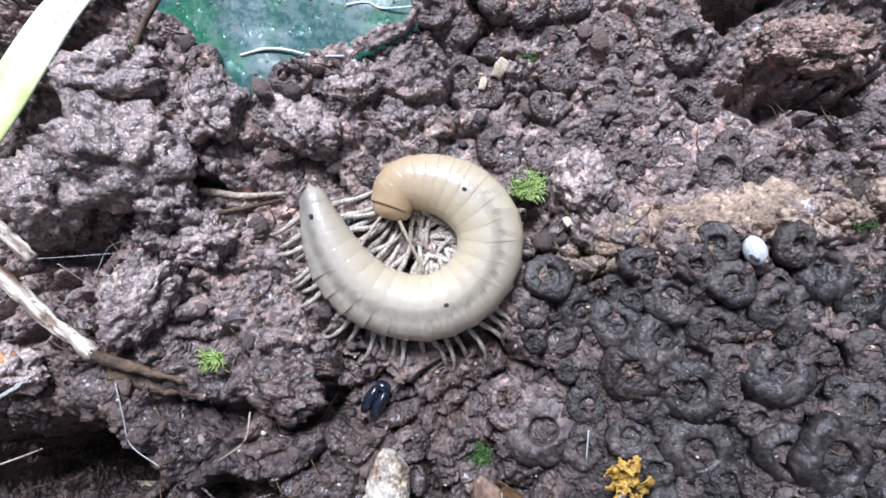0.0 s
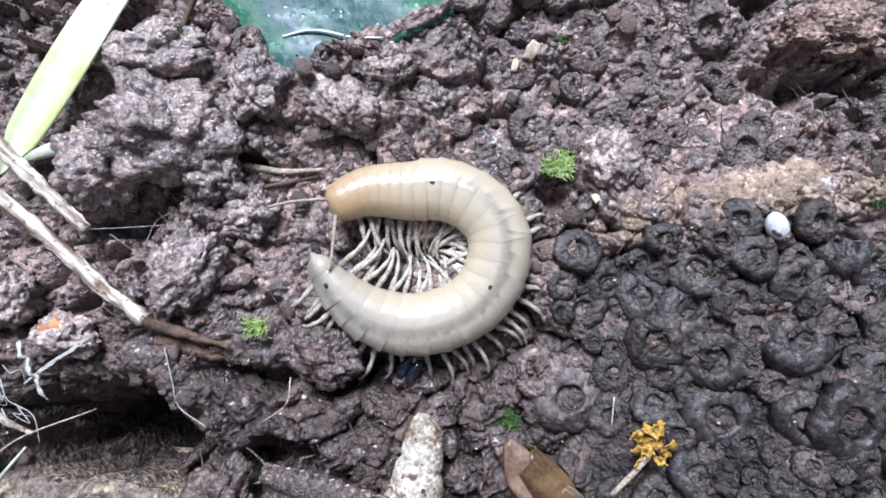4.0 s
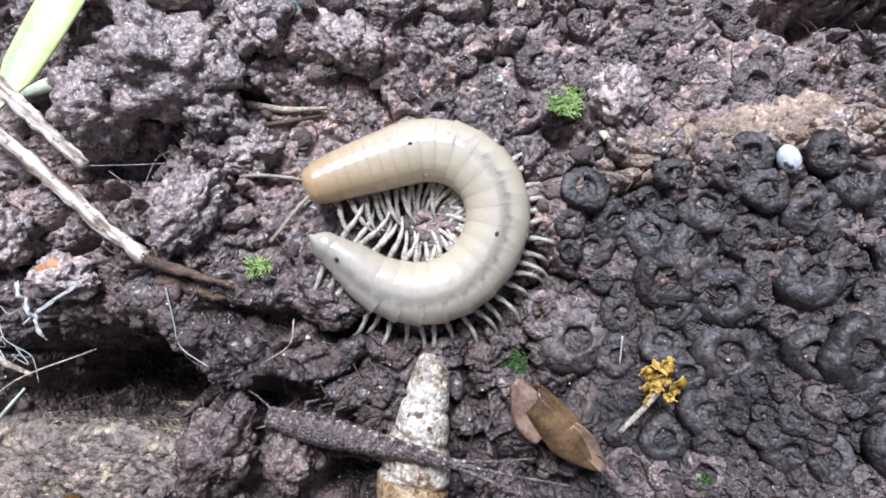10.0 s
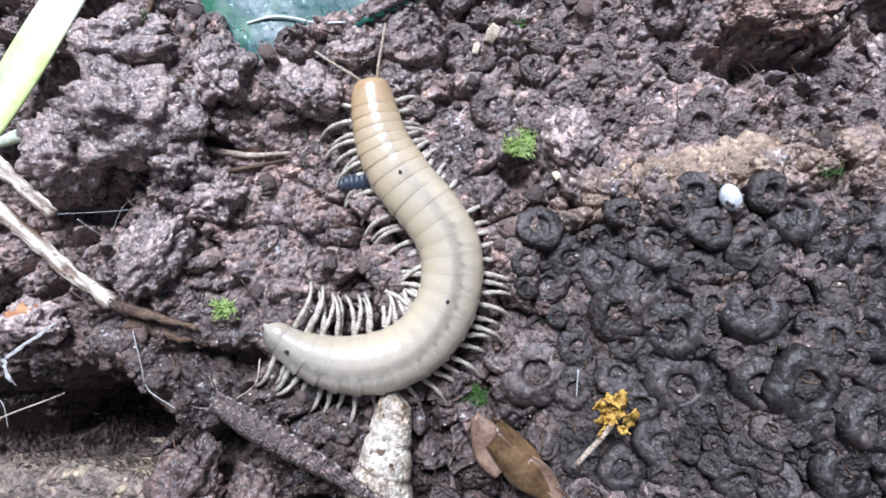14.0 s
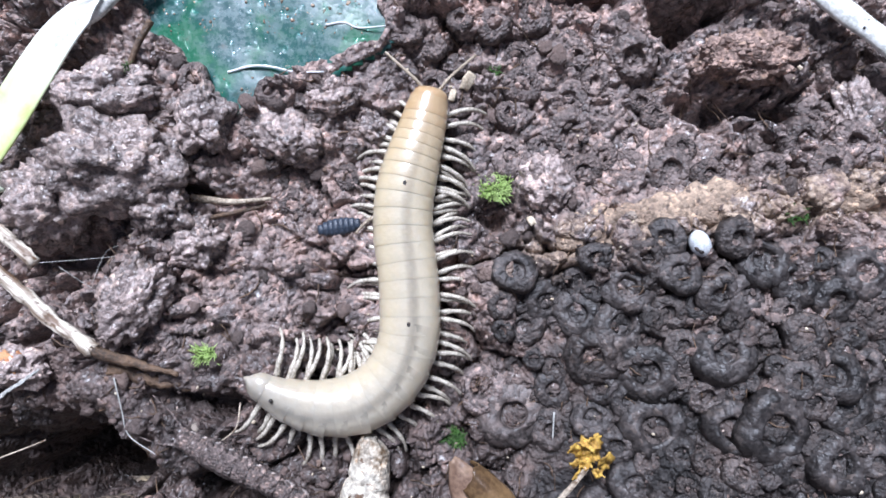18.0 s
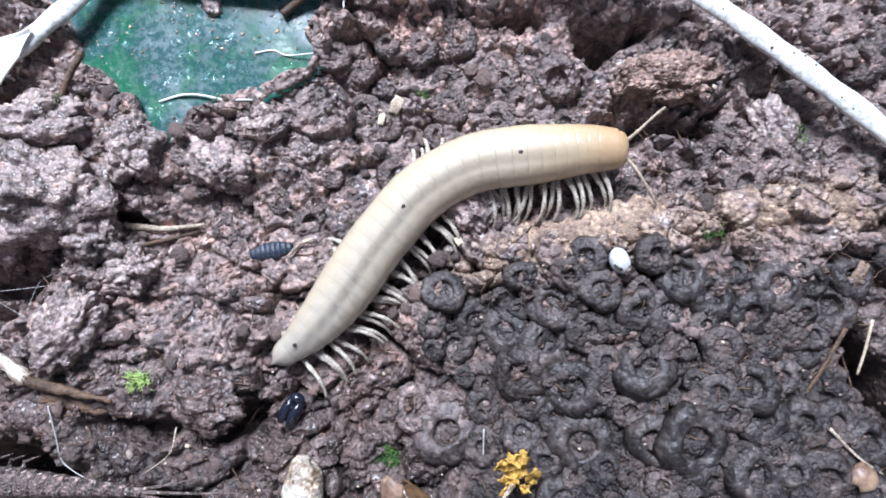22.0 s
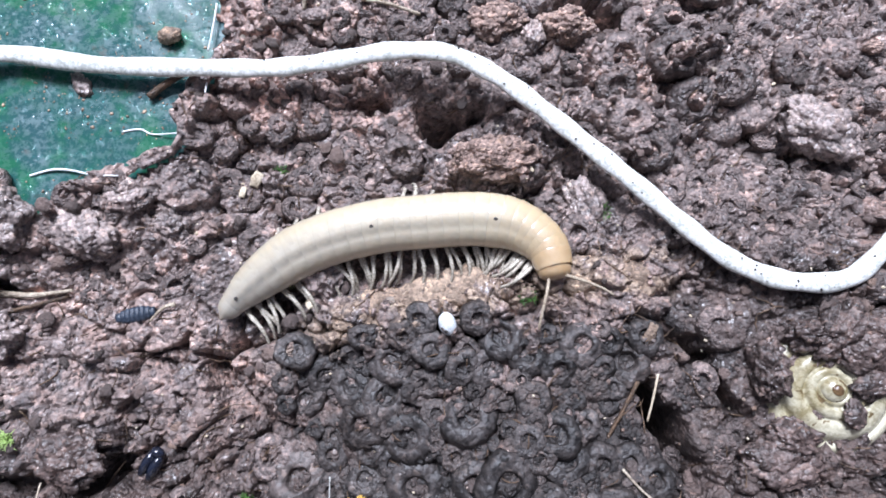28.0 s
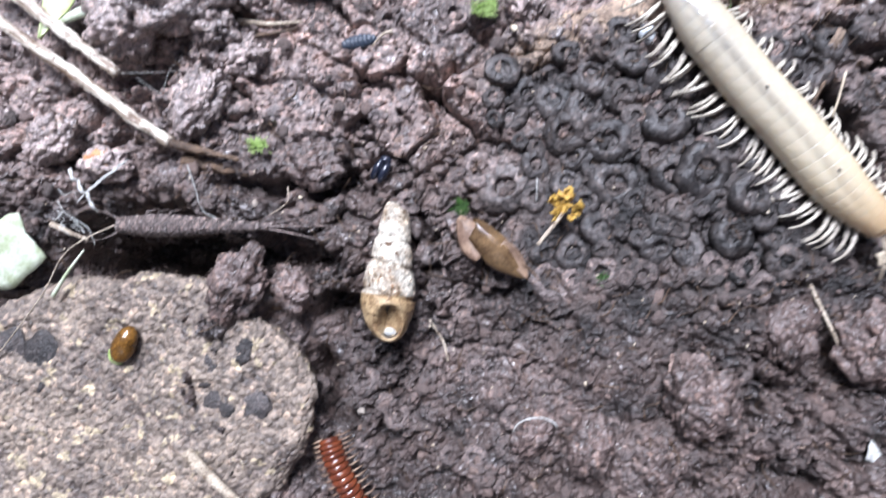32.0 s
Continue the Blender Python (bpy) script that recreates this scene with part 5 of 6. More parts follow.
turret_shell()
snail_shell()
for x, y, a, b, c, turn in ((68.4, -5.8, 2.2, 1.5, 0.8, 20), (66.2, -8.9, 1.0, 1.5, 0.5, 0), (67.2, -3.0, 2.0, 1.4, 0.8, -30)):
    place(thing("soil_clod", lump((a, b, c), 4, 0.35, 1.3, x, 0.15), DARK_CLOD, "dark wet mud crumb stuck on a snail shell", "soil clod"), x, y, 3.5, rz=turn)
for x, y, a, b, c in ((70.0, -1.2, 4.2, 3.2, 3.0), (63.2, -0.2, 2.4, 1.6, 2.2), (58.2, -4.0, 1.8, 3.0, 2.4), (60.0, -11.4, 2.6, 1.8, 2.2)):
    place(thing("soil_clod", lump((a, b, c), 5, 0.34, 1.25, x, 0.17), DARK_CLOD, "brown crumbly clod of moist soil against a snail shell", "soil clod", "clods on the ground"), x, y, 1.6)


def fragment(name, size, bend, mat, label, category, seed):
    """A curved, broken chip with thickness."""
    bm, r = bmesh.new(), random.Random(seed)
    n = 9
    rows = []
    for side in (1, -1):
        for j in range(n):
            row = []
            for i in range(n):
                u, v = i / (n - 1) - 0.5, j / (n - 1) - 0.5
                e = 1 + 0.22 * noise.noise(Vector((u * 3, v * 3, seed)))
                row.append(bm.verts.new(Vector((u * size[0] * e, v * size[1] * e * (1 - 0.5 * abs(u)), -bend * (u * u * 2 + v * v) * size[0] + 0.12 * side)) * MM))
            rows.append(row)
    for base_row in (0, n):
        for j in range(n - 1):
            for i in range(n - 1):
                bm.faces.new((rows[base_row + j][i], rows[base_row + j][i + 1], rows[base_row + j + 1][i + 1], rows[base_row + j + 1][i]))
    rim = [(0, i) for i in range(n)] + [(j, n - 1) for j in range(1, n)] + [(n - 1, i) for i in range(n - 2, -1, -1)] + [(j, 0) for j in range(n - 2, 0, -1)]
    for (a, b), (c, d) in zip(rim, rim[1:] + rim[:1]):
        bm.faces.new((rows[a][b], rows[c][d], rows[n + c][d], rows[n + a][b]))
    bmesh.ops.recalc_face_normals(bm, faces=bm.faces[:])
    return thing(name, bm, mat, label, category)


place(fragment("shell_fragment", (4.0, 3.2), 0.5, CHIP, "broken white shell fragment standing in soil", "shell fragment", 1), 50.4, -26.6, 2.2, 25, 30, 20)
place(fragment("shell_fragment", (3.0, 3.4), 0.4, WEB, "small whitish shell fragment at a hollow", "shell fragment", 2), 47.6, -49.8, 1.6, 20, 30, 60)
place(fragment("cream_chip", (2.0, 1.3), 0.2, CHIP, "angular cream chip lying on soil", "chip", 3), 0.5, 21.4, ground_round(0.5, 21.4, 1) + 0.5, 20, -15, 60)
place(fragment("white_chip", (1.4, 0.8), 0.2, CHIP, "small white flake lying on soil", "chip", 4), -1.2, 20.0, ground_round(-1.2, 20, 1) + 0.5, 15, 10, 75)
place(fragment("white_chip", (1.5, 1.1), 0.3, CHIP, "small white flake at a clod", "chip", 5), 6.8, 6.0, ground_round(6.8, 6.0, 1) + 0.4, 15, 20, 120, 0.7)
place(fragment("brown_flake", (2.6, 2.2), 0.5, PALE_HUSK, "small glossy brown leaf flake in a crevice", "flake", 6), 43.4, -17.6, ground_round(43.4, -17.6, 1) + 0.7, -20, 15, 30)
place(fragment("buff_flake", (2.6, 1.4), 0.2, BUFF, "buff flake at the end of the stone", "flake", 7), 45.6, 0.6, ground_round(45.6, .6, 1) + 0.5, 10, -20, 60)
place(fragment("leaf_piece", (10.0, 8.5), 0.12, PALE_GREEN, "pale whitish-green leaf piece beside the stone", "leaf piece", 8), -60.2, -19.4, 4.4, 8, -10, 25)
place(fragment("thin_flake", (7.0, 1.6), 0.1, DRY_DARK, "thin brown flake lodged under a clod", "flake", 9), -28.6, -27.8, 0.6, 10, 10, -8)
for x, y in ((33.6, 20.4), (37.0, -33.0), (64.0, 30.0), (-53.5, -2.0), (-41.2, 8.0), (-36.5, 14.5), (-22, -14.2), (13.0, -40.0)):
    place(fragment("white_speck", (0.5, 0.35), 0.3, CHIP, "tiny white flake on soil", "chip", x), x, y, ground_round(x, y, 0.8) + 0.5, 20, 0, x * 9)
place(thing("orange_pebble", lump((1.8, 1.6, 1.2), 4, 0.35, 1.4, 5), ORANGE, "small orange-brown gritty pebble on soil", "pebble"), -47.4, -8.2, 3.0)
place(thing("orange_pebble", lump((0.7, 0.6, 0.5), 3, 0.3, 1.4, 8), ORANGE, "small orange grain on soil", "pebble"), -31.6, 10.2, 4.2)
place(thing("red_grain", lump((1.2, 0.8, 0.7), 3, 0.35, 1.4, 6), RED_CLOD, "small red brick grain on soil", "pebble"), 76.0, 33.6, ground_round(76, 33.6, 1) + 0.6)


# ---- seed husk and yellow flake ----
def shell_sheet(at, nu, nv, thick):
    """A thin curved piece with two faces and a rim; at(u, v) gives its middle in mm."""
    bm, rows = bmesh.new(), []
    grid = [[Vector(at(i / (nu - 1), j / (nv - 1))) for i in range(nu)] for j in range(nv)]
    for side in (0.5, -0.5):
        for j in range(nv):
            row = []
            for i in range(nu):
                du = grid[j][min(i + 1, nu - 1)] - grid[j][max(i - 1, 0)]
                dv = grid[min(j + 1, nv - 1)][i] - grid[max(j - 1, 0)][i]
                n = du.cross(dv)
                n = n.normalized() if n.length > 1e-9 else Vector((0, 0, 1))
                row.append(bm.verts.new((grid[j][i] + n * (thick * side)) * MM))
            rows.append(row)
    for k in (0, nv):
        for j in range(nv - 1):
            for i in range(nu - 1):
                bm.faces.new((rows[k + j][i], rows[k + j][i + 1], rows[k + j + 1][i + 1], rows[k + j + 1][i]))
    rim = [(0, i) for i in range(nu)] + [(j, nu - 1) for j in range(1, nv)] + [(nv - 1, i) for i in range(nu - 2, -1, -1)] + [(j, 0) for j in range(nv - 2, 0, -1)]
    for (a, b), (c, d) in zip(rim, rim[1:] + rim[:1]):
        bm.faces.new((rows[a][b], rows[c][d], rows[nv + c][d], rows[nv + a][b]))
    bmesh.ops.recalc_face_normals(bm, faces=bm.faces[:])
    return bm


def seed_husk():
    top = tagged(new("seed_husk"), "brown glossy split seed husk with a pale scale, lying on soil", "seed husk")
    top.matrix_basis = pose(2.2 * MM, -22.0 * MM, -0.3 * MM, 0, 0, -48)

    def pod(u, v):
        # rolled round its length, torn open at the blunt end, a keel along its back
        a = radians(-60 + 290 * u)
        r = 1.95 * (0.72 + 0.28 * math.sin(min(1, v / 0.45) * math.pi / 2)) * (1 if v < 0.45 else max(0.03, 1 - ((v - 0.45) / 0.55) ** 1.7))
        r *= 1 + 0.16 * math.exp(-((math.remainder(a - 1.2, 6.2832)) / 0.35) ** 2) + 0.07 * noise.noise(Vector((3 * u, 3 * v, 1)))
        torn = 0.9 * noise.noise(Vector((7 * u, 0.3, 2))) * max(0, 1 - v / 0.15)
        return (-3.4 + 9.2 * v + torn - 0.6 * (1 - v) * math.cos(a), r * math.cos(a), 0.9 + 0.85 * r * math.sin(a) - 0.5 * v)

    def scale(u, v):
        w = 1.75 * math.sin(math.pi * min(1, 0.06 + 0.8 * v)) ** 0.9
        return (-5.6 + 5.6 * v, -0.3 - 1.7 * v + w * (2 * u - 1), 0.9 + 0.5 * v - 0.5 * (2 * u - 1) ** 2 + 0.25 * noise.noise(Vector((3 * u, 3 * v, 5))))

    def lip(u, v):
        w = 0.85 * math.sin(math.pi * min(1, 0.1 + 0.9 * v)) ** 0.7
        return (0.6 + 5.6 * v, 1.3 - 1.0 * v * v + w * (2 * u - 1), 2.35 - 1.9 * v + 0.25 * (2 * u - 1) ** 2)

    part("pod", shell_sheet(pod, 34, 30, 0.14), HUSK, top)
    part("scale", shell_sheet(scale, 12, 16, 0.12), PALE_HUSK, top, "dull pointed outer scale")
    part("lip", shell_sheet(lip, 10, 16, 0.12), PALE_HUSK, top, "pale open lip")
    line = spline([(4.4, 1.2, 1.2), (6.0, 1.3, 0.8), (7.6, 1.2, 0.4)], 6)
    part("awn", tube(line, np.linspace(0.2, 0.08, len(line)), 6), DRY_DARK, top, "thin brown awn")


def yellow_flake():
    top = tagged(new("yellow_flake"), "crumpled bright yellow flake with a small dry stick", "flake")
    top.matrix_basis = pose(11.9 * MM, -17.6 * MM, 1.1 * MM)
    g = random.Random(4)
    for k in range(13):
        a, d, w = g.uniform(0, 6.28), g.uniform(0.3, 1.9), g.uniform(0.45, 0.95)

        def crumple(u, v, k=k, w=w):
            p = Vector((2.4 * u, 2.4 * v, k * 3.1))
            q = noise.noise_vector(p)
            e = 1 + 0.5 * noise.noise(p * 1.8)
            return ((u - 0.5) * 2 * w * e + 0.35 * q.x, (v - 0.5) * 1.5 * w * e + 0.35 * q.y, 0.75 * w * q.z)

        ob = part("petal", shell_sheet(crumple, 9, 9, 0.07), YELLOW, top)
        ob.matrix_basis = pose(d * math.cos(a) * MM, d * math.sin(a) * 0.95 * MM, g.uniform(-0.2, 0.7) * MM, g.uniform(-50, 50), g.uniform(-50, 50), g.uniform(0, 360))
    line = spline([(-0.6, -0.8, 0.6), (-2.2, -2.6, 0.7), (-4.0, -4.6, 0.4)], 6)
    part("stick", tube(line, 0.26, 8, 1.0, 0.2), DRY, top, "short pale dry stick")


seed_husk()
yellow_flake()


# ---- the egg and the moss tufts ----
egg = thing("egg", lump((1.08, 1.46, 1.1), 4, 0.04, 1, 1), EGG, "small glossy white egg with a dark speck between mud cups", "egg")
place(egg, 22.8, 3.0, 2.0, 0, 0, 20, 0.92)
part("speck", lump((0.3, 0.3, 0.15), 2, 0.2, 1, 2), DARK, egg, "dark speck").location = (-0.45 * MM, -0.75 * MM, 0.75 * MM)


def moss(x, y, z, spread, height, count, mat, label, seed):
    g, bm = random.Random(seed), bmesh.new()
    for _ in range(count):
        a, d = g.uniform(0, 6.28), spread * math.sqrt(g.random())
        p = Vector((d * math.cos(a), d * math.sin(a) * 0.7, -0.2))
        lean = Vector((g.uniform(-1, 1), g.uniform(-1, 1), g.uniform(0.4, 1.4))).normalized() * height * g.uniform(0.6, 1.2)
        q = p + lean * 0.5 + Vector((g.uniform(-.2, .2), g.uniform(-.2, .2), 0))
        tube([p, q, p + lean + Vector((g.uniform(-.3, .3), g.uniform(-.3, .3), -0.1))], [0.075, 0.065, 0.025], 4, bm=bm)
    place(thing("moss_tuft", bm, mat, label, "moss", "moss tufts"), x, y, z)


moss(3.1, 9.7, max(-4.0, ground_round(3.1, 9.7, 1.2)), 1.7, 1.0, 330, MOSS, "bright green moss tuft on soil", 1)
moss(-26.8, -7.3, max(1.0, ground_round(-26.8, -7.3, 0.8)), 0.9, 1.4, 130, MOSS, "small green moss sprig at a stalk's end", 2)
moss(-1.7, -16.5, max(-3.0, ground_round(-1.7, -16.5, 1)), 1.2, 0.9, 160, MOSS_DARK, "dark green moss tuft in a hollow", 3)
moss(16.0, -27.0, ground_round(16, -27, 1), 0.9, 0.8, 40, MOSS_DARK, "small dull green moss sprig on soil", 4)
moss(32.0, 5.6, 2.0, 1.0, 0.7, 50, MOSS_DARK, "dark green moss on a buff stone", 5)
moss(3.4, 22.6, ground_round(3.4, 22.6, 1), 0.8, 0.6, 30, MOSS_DARK, "pale green moss speck on soil", 6)
moss(-35.2, 22.2, 4.2, 0.9, 0.8, 40, MOSS_DARK, "green moss sprig beside a stem", 7)
moss(41.5, 15.0, ground_round(41.5, 15, 1), 1.4, 0.8, 50, MOSS_DARK, "dark moss patch on soil", 8)

# ---- webs and rotten fluff at the soil's edge ----
def ribbon(pts, wide, mat, label, seed):
    """A torn, crinkled strip that follows the points."""
    line = [Vector(p) for p in spline(pts, 8)]

    def at(u, v):
        f = v * (len(line) - 1)
        k = min(int(f), len(line) - 2)
        p, t = line[k].lerp(line[k + 1], f - k), (line[k + 1] - line[k]).normalized()
        w = wide * (0.35 + 0.65 * abs(noise.noise(Vector((v * 7, seed, 0))) + 0.3)) * min(1, 5 * (1 - v) + 0.1)
        q = noise.noise_vector(Vector((u * 2.0, v * 11, seed)))
        return p + t.cross(Vector((0, 0, 1))) * ((u - 0.5) * w) + Vector((0.25 * q.x, 0.25 * q.y, 0.4 * q.z)) * wide

    thing("white_ribbon", shell_sheet(at, 6, 44, 0.06), mat, label, "fibre")


g = random.Random(21)
for k in range(7):
    x, y = g.uniform(-53.1, -48.8), g.uniform(-16.0, -9.4)
    pts = [(x, y, base(x, y) + 2.0)]
    for _ in range(3):
        q = pts[-1]
        pts.append((q[0] + g.uniform(-1.6, 2.0), q[1] + g.uniform(-2.4, 1.0), q[2] + g.uniform(-0.5, 0.8)))
    strand("web_shred", pts, g.uniform(0.04, 0.09), 0.02, WEB, "pale shred of rotten fibre on soil", "fibre")
strand("web_shred", [(-49.8, -13.2, 3.9), (-46.9, -11.0, 4.3), (-43.3, -8.8, 4.4)], 0.14, 0.06, WEB, "pale straight fibre on soil", "fibre")
ribbon([(-50.6, -9.0, 4.0), (-49.8, -10.3, 4.6), (-49.4, -10.6, 4.3), (-48.8, -11.8, 4.7), (-48.1, -12.5, 4.4), (-47.7, -13.6, 4.5), (-47.1, -14.7, 4.0)], 0.75, WEB, "crinkled white ribbon of rotten fibre", 3)
ribbon([(-48.2, -12.0, 4.3), (-46.2, -10.8, 4.5), (-44.4, -9.6, 4.5), (-42.8, -8.5, 4.3)], 0.6, WEB, "fuzzy pale fibre across soil", 7)
strand("straw", [(-53.4, -15.8, 4.0), (-51.0, -17.0, 4.2), (-48.8, -18.1, 3.8)], 0.34, 0.22, DRY, "short yellowish straw bit at the soil's edge", "straw", 8, 0.3)
strand("grass_thread", [(-53.6, -25.0, 4.2), (-51.2, -22.0, 4.5), (-49.3, -19.4, 4.0)], 0.32, 0.14, PALE_GREEN, "thin faded green grass blade over soil", "grass")
for k, (pts) in enumerate(([(-42.9, 2.2, 5.2), (-39.0, 2.6, 3.4), (-35.6, 3.0, 2.2)], [(-38.4, 0.2, 3.0), (-37.4, 3.2, 2.6), (-35.4, 4.0, 3.4)], [(-41, 1.8, 4.4), (-38.2, -0.4, 3.0), (-36, -0.6, 2.4)])):
    strand("web_thread", pts, 0.035, 0.03, WEB, "fine spider thread between stalk and clods", "spider thread", 4)
# mouldy white rims on two clods
for cx, cy, rx, a0, a1 in ((6.4, -46.4, 2.9, 20, 175), (13.6, -47.4, 2.4, 60, 140), (17.2, -49.6, 1.6, 30, 120)):
    pts = [(cx + rx * math.cos(radians(a)), cy + 0.75 * rx * math.sin(radians(a)) + 0.4, 0.5 + 0.9 * math.sin(radians(a))) for a in np.linspace(a0, a1, 7)]
    strand("white_mould", pts, 0.13, 0.08, WEB, "white crust rim along a clod", "mould", 8, 0.6)


# ---- small creatures ----
def woodlouse(name, x, y, z, turn, length, wide, mat, label):
    top = tagged(new(name), label, "bug")
    top.matrix_basis = pose(x * MM, y * MM, z * MM, 0, 0, turn)
    for k in range(8):
        s = (k + 0.5) / 8
        w = wide * (0.35 + 0.65 * math.sin(s * math.pi) ** 0.6)
        bm, rows = bmesh.new(), []
        for v, f in ((-0.62, 0.86), (-0.4, 1.0), (0.2, 1.0), (0.5, 0.9)):
            rows.append([bm.verts.new(Vector((v * length / 8, w * f * math.cos(math.pi * 2 * q / 20), 0.62 * w * f * math.sin(math.pi * 2 * q / 20))) * MM) for q in range(20)])
        skin(bm, rows)
        part("plate", bm, mat, top).location = ((s - 0.5) * length * MM, 0, 0)
    return top


woodlouse("woodlouse", -13.4, 5.8, ground_round(-13.4, 5.8, 1.5) + 0.1, 8, 4.5, 0.95, SLATE, "dark blue-grey woodlouse resting in a soil hollow")
beetle = tagged(new("beetle"), "tiny glossy blue-black beetle on soil", "beetle")
beetle.matrix_basis = pose(-11.6 * MM, -11.3 * MM, (ground_round(-11.6, -11.3, 1.2) + 0.5) * MM, 0, 0, 60)
for side in (-1, 1):
    part("wing_case", lump((1.6, 0.62, 0.75), 3, 0.03, 1, 1), BLACK, beetle).location = (0, side * 0.5 * MM, 0)
part("thorax", lump((0.6, 0.8, 0.6), 3, 0.03, 1, 1), BLACK, beetle).location = (1.6 * MM, 0, 0)
amber = tagged(new("amber_snail"), "tiny glossy amber-brown snail on a flat stone", "snail")
amber.matrix_basis = pose(-44.6 * MM, -31.6 * MM, 4.2 * MM, 0, 0, -28)
part("shell", lump((1.5, 2.5, 1.3), 4, 0.05, 0.8, 2), AMBER, amber)
part("foot", lump((1.2, 1.5, 0.5), 3, 0.2, 1, 5), MOSS, amber, "yellow-green foot").location = (-0.5 * MM, -1.5 * MM, -0.5 * MM)
red_one = tagged(new("red_millipede"), "glossy reddish-brown millipede beside a stone", "millipede")
line = spline([(-20.3, -45.6, 0.6), (-19.6, -48, 0.9), (-18.4, -51.2, 0.9), (-16.9, -54.4, 0.7), (-15.6, -57.8, 0.4), (-15.0, -61, 0.2)], 4)
red_one.location = Vector((-17.5, -53, 0)) * MM
for k in range(len(line) - 1):
    p, q = line[k] - np.array((17.5, 53, 0)) * (-1, -1, 1), line[k + 1] - np.array((17.5, 53, 0)) * (-1, -1, 1)
    r0 = 1.5 if k else 1.25
    mid = [p + (q - p) * u for u in (-0.12, 0.1, 0.6, 1.0)]
    ring = part("body_ring" if k else "head", tube(mid, [0.8 * r0, r0, 1.04 * r0, 0.94 * r0], 20), RUST, red_one)
    for side in (-1, 1):
        w = Vector(q - p).normalized().cross(Vector((0, 0, 1))) * side
        a = Vector(p)
        part("leg", tube([a + w * 0.9 + Vector((0, 0, -0.3)), a + w * 2.0, a + w * 2.9 + Vector((0, 0, -0.9))], [0.16, 0.13, 0.05], 5), PALE_HUSK, ring)


def bristletail():
    """A grey bristletail with three tail threads; its own +y points ahead."""
    top = tagged(new("bristletail"), "mottled grey bristletail with three long tail threads on soil", "bristletail")
    for k in range(12):
        s = k / 11
        w = 1.75 * (1 - 0.72 * s ** 1.3) * min(1, 0.62 + 1.6 * s)
        bm, rows = bmesh.new(), []
        for v, f in ((0.75, 0.93), (0.45, 1.0), (-0.3, 1.02), (-0.55, 0.97)):
            rows.append([bm.verts.new(Vector((w * f * math.cos(2 * math.pi * q / 22), v * 1.54, 0.85 * w * f * math.sin(2 * math.pi * q / 22))) * MM) for q in range(22)])
        skin(bm, rows)
        part("body_plate" if k else "head", bm, GREY_SCALE, top).location = (0, (6.6 - 1.54 * k) * MM, (0.3 - 0.3 * s) * MM)
    for dx, length in ((-1.6, 7), (0.3, 10.5), (1.9, 7)):
        line = spline([(0.1 * dx, -10.6, 0.0), (0.5 * dx, -10.6 - length * 0.5, -0.4), (dx, -10.6 - length, -1.2)], 6)
        part("tail_thread", tube(line, np.linspace(0.24, 0.06, len(line)), 6), GREY_SCALE, top, "thin dark tail thread")
    for side in (-1, 1):
        line = spline([(side * 0.5, 7.2, 0.4), (side * 1.6, 9.4, 0.3), (side * 2.2, 12.5, -0.2)], 5)
        part("antenna", tube(line, np.linspace(0.14, 0.05, len(line)), 5), GREY_SCALE, top)
        for k in range(3):
            y = 4.6 - 1.5 * k
            part("leg", tube([(side * 1.0, y, -0.6), (side * 1.8, y + 0.2, -0.9), (side * 2.2, y - 0.8, -1.8)], [0.28, 0.2, 0.07], 6), GREY_SCALE, top)
    return top


bristle = bristletail()


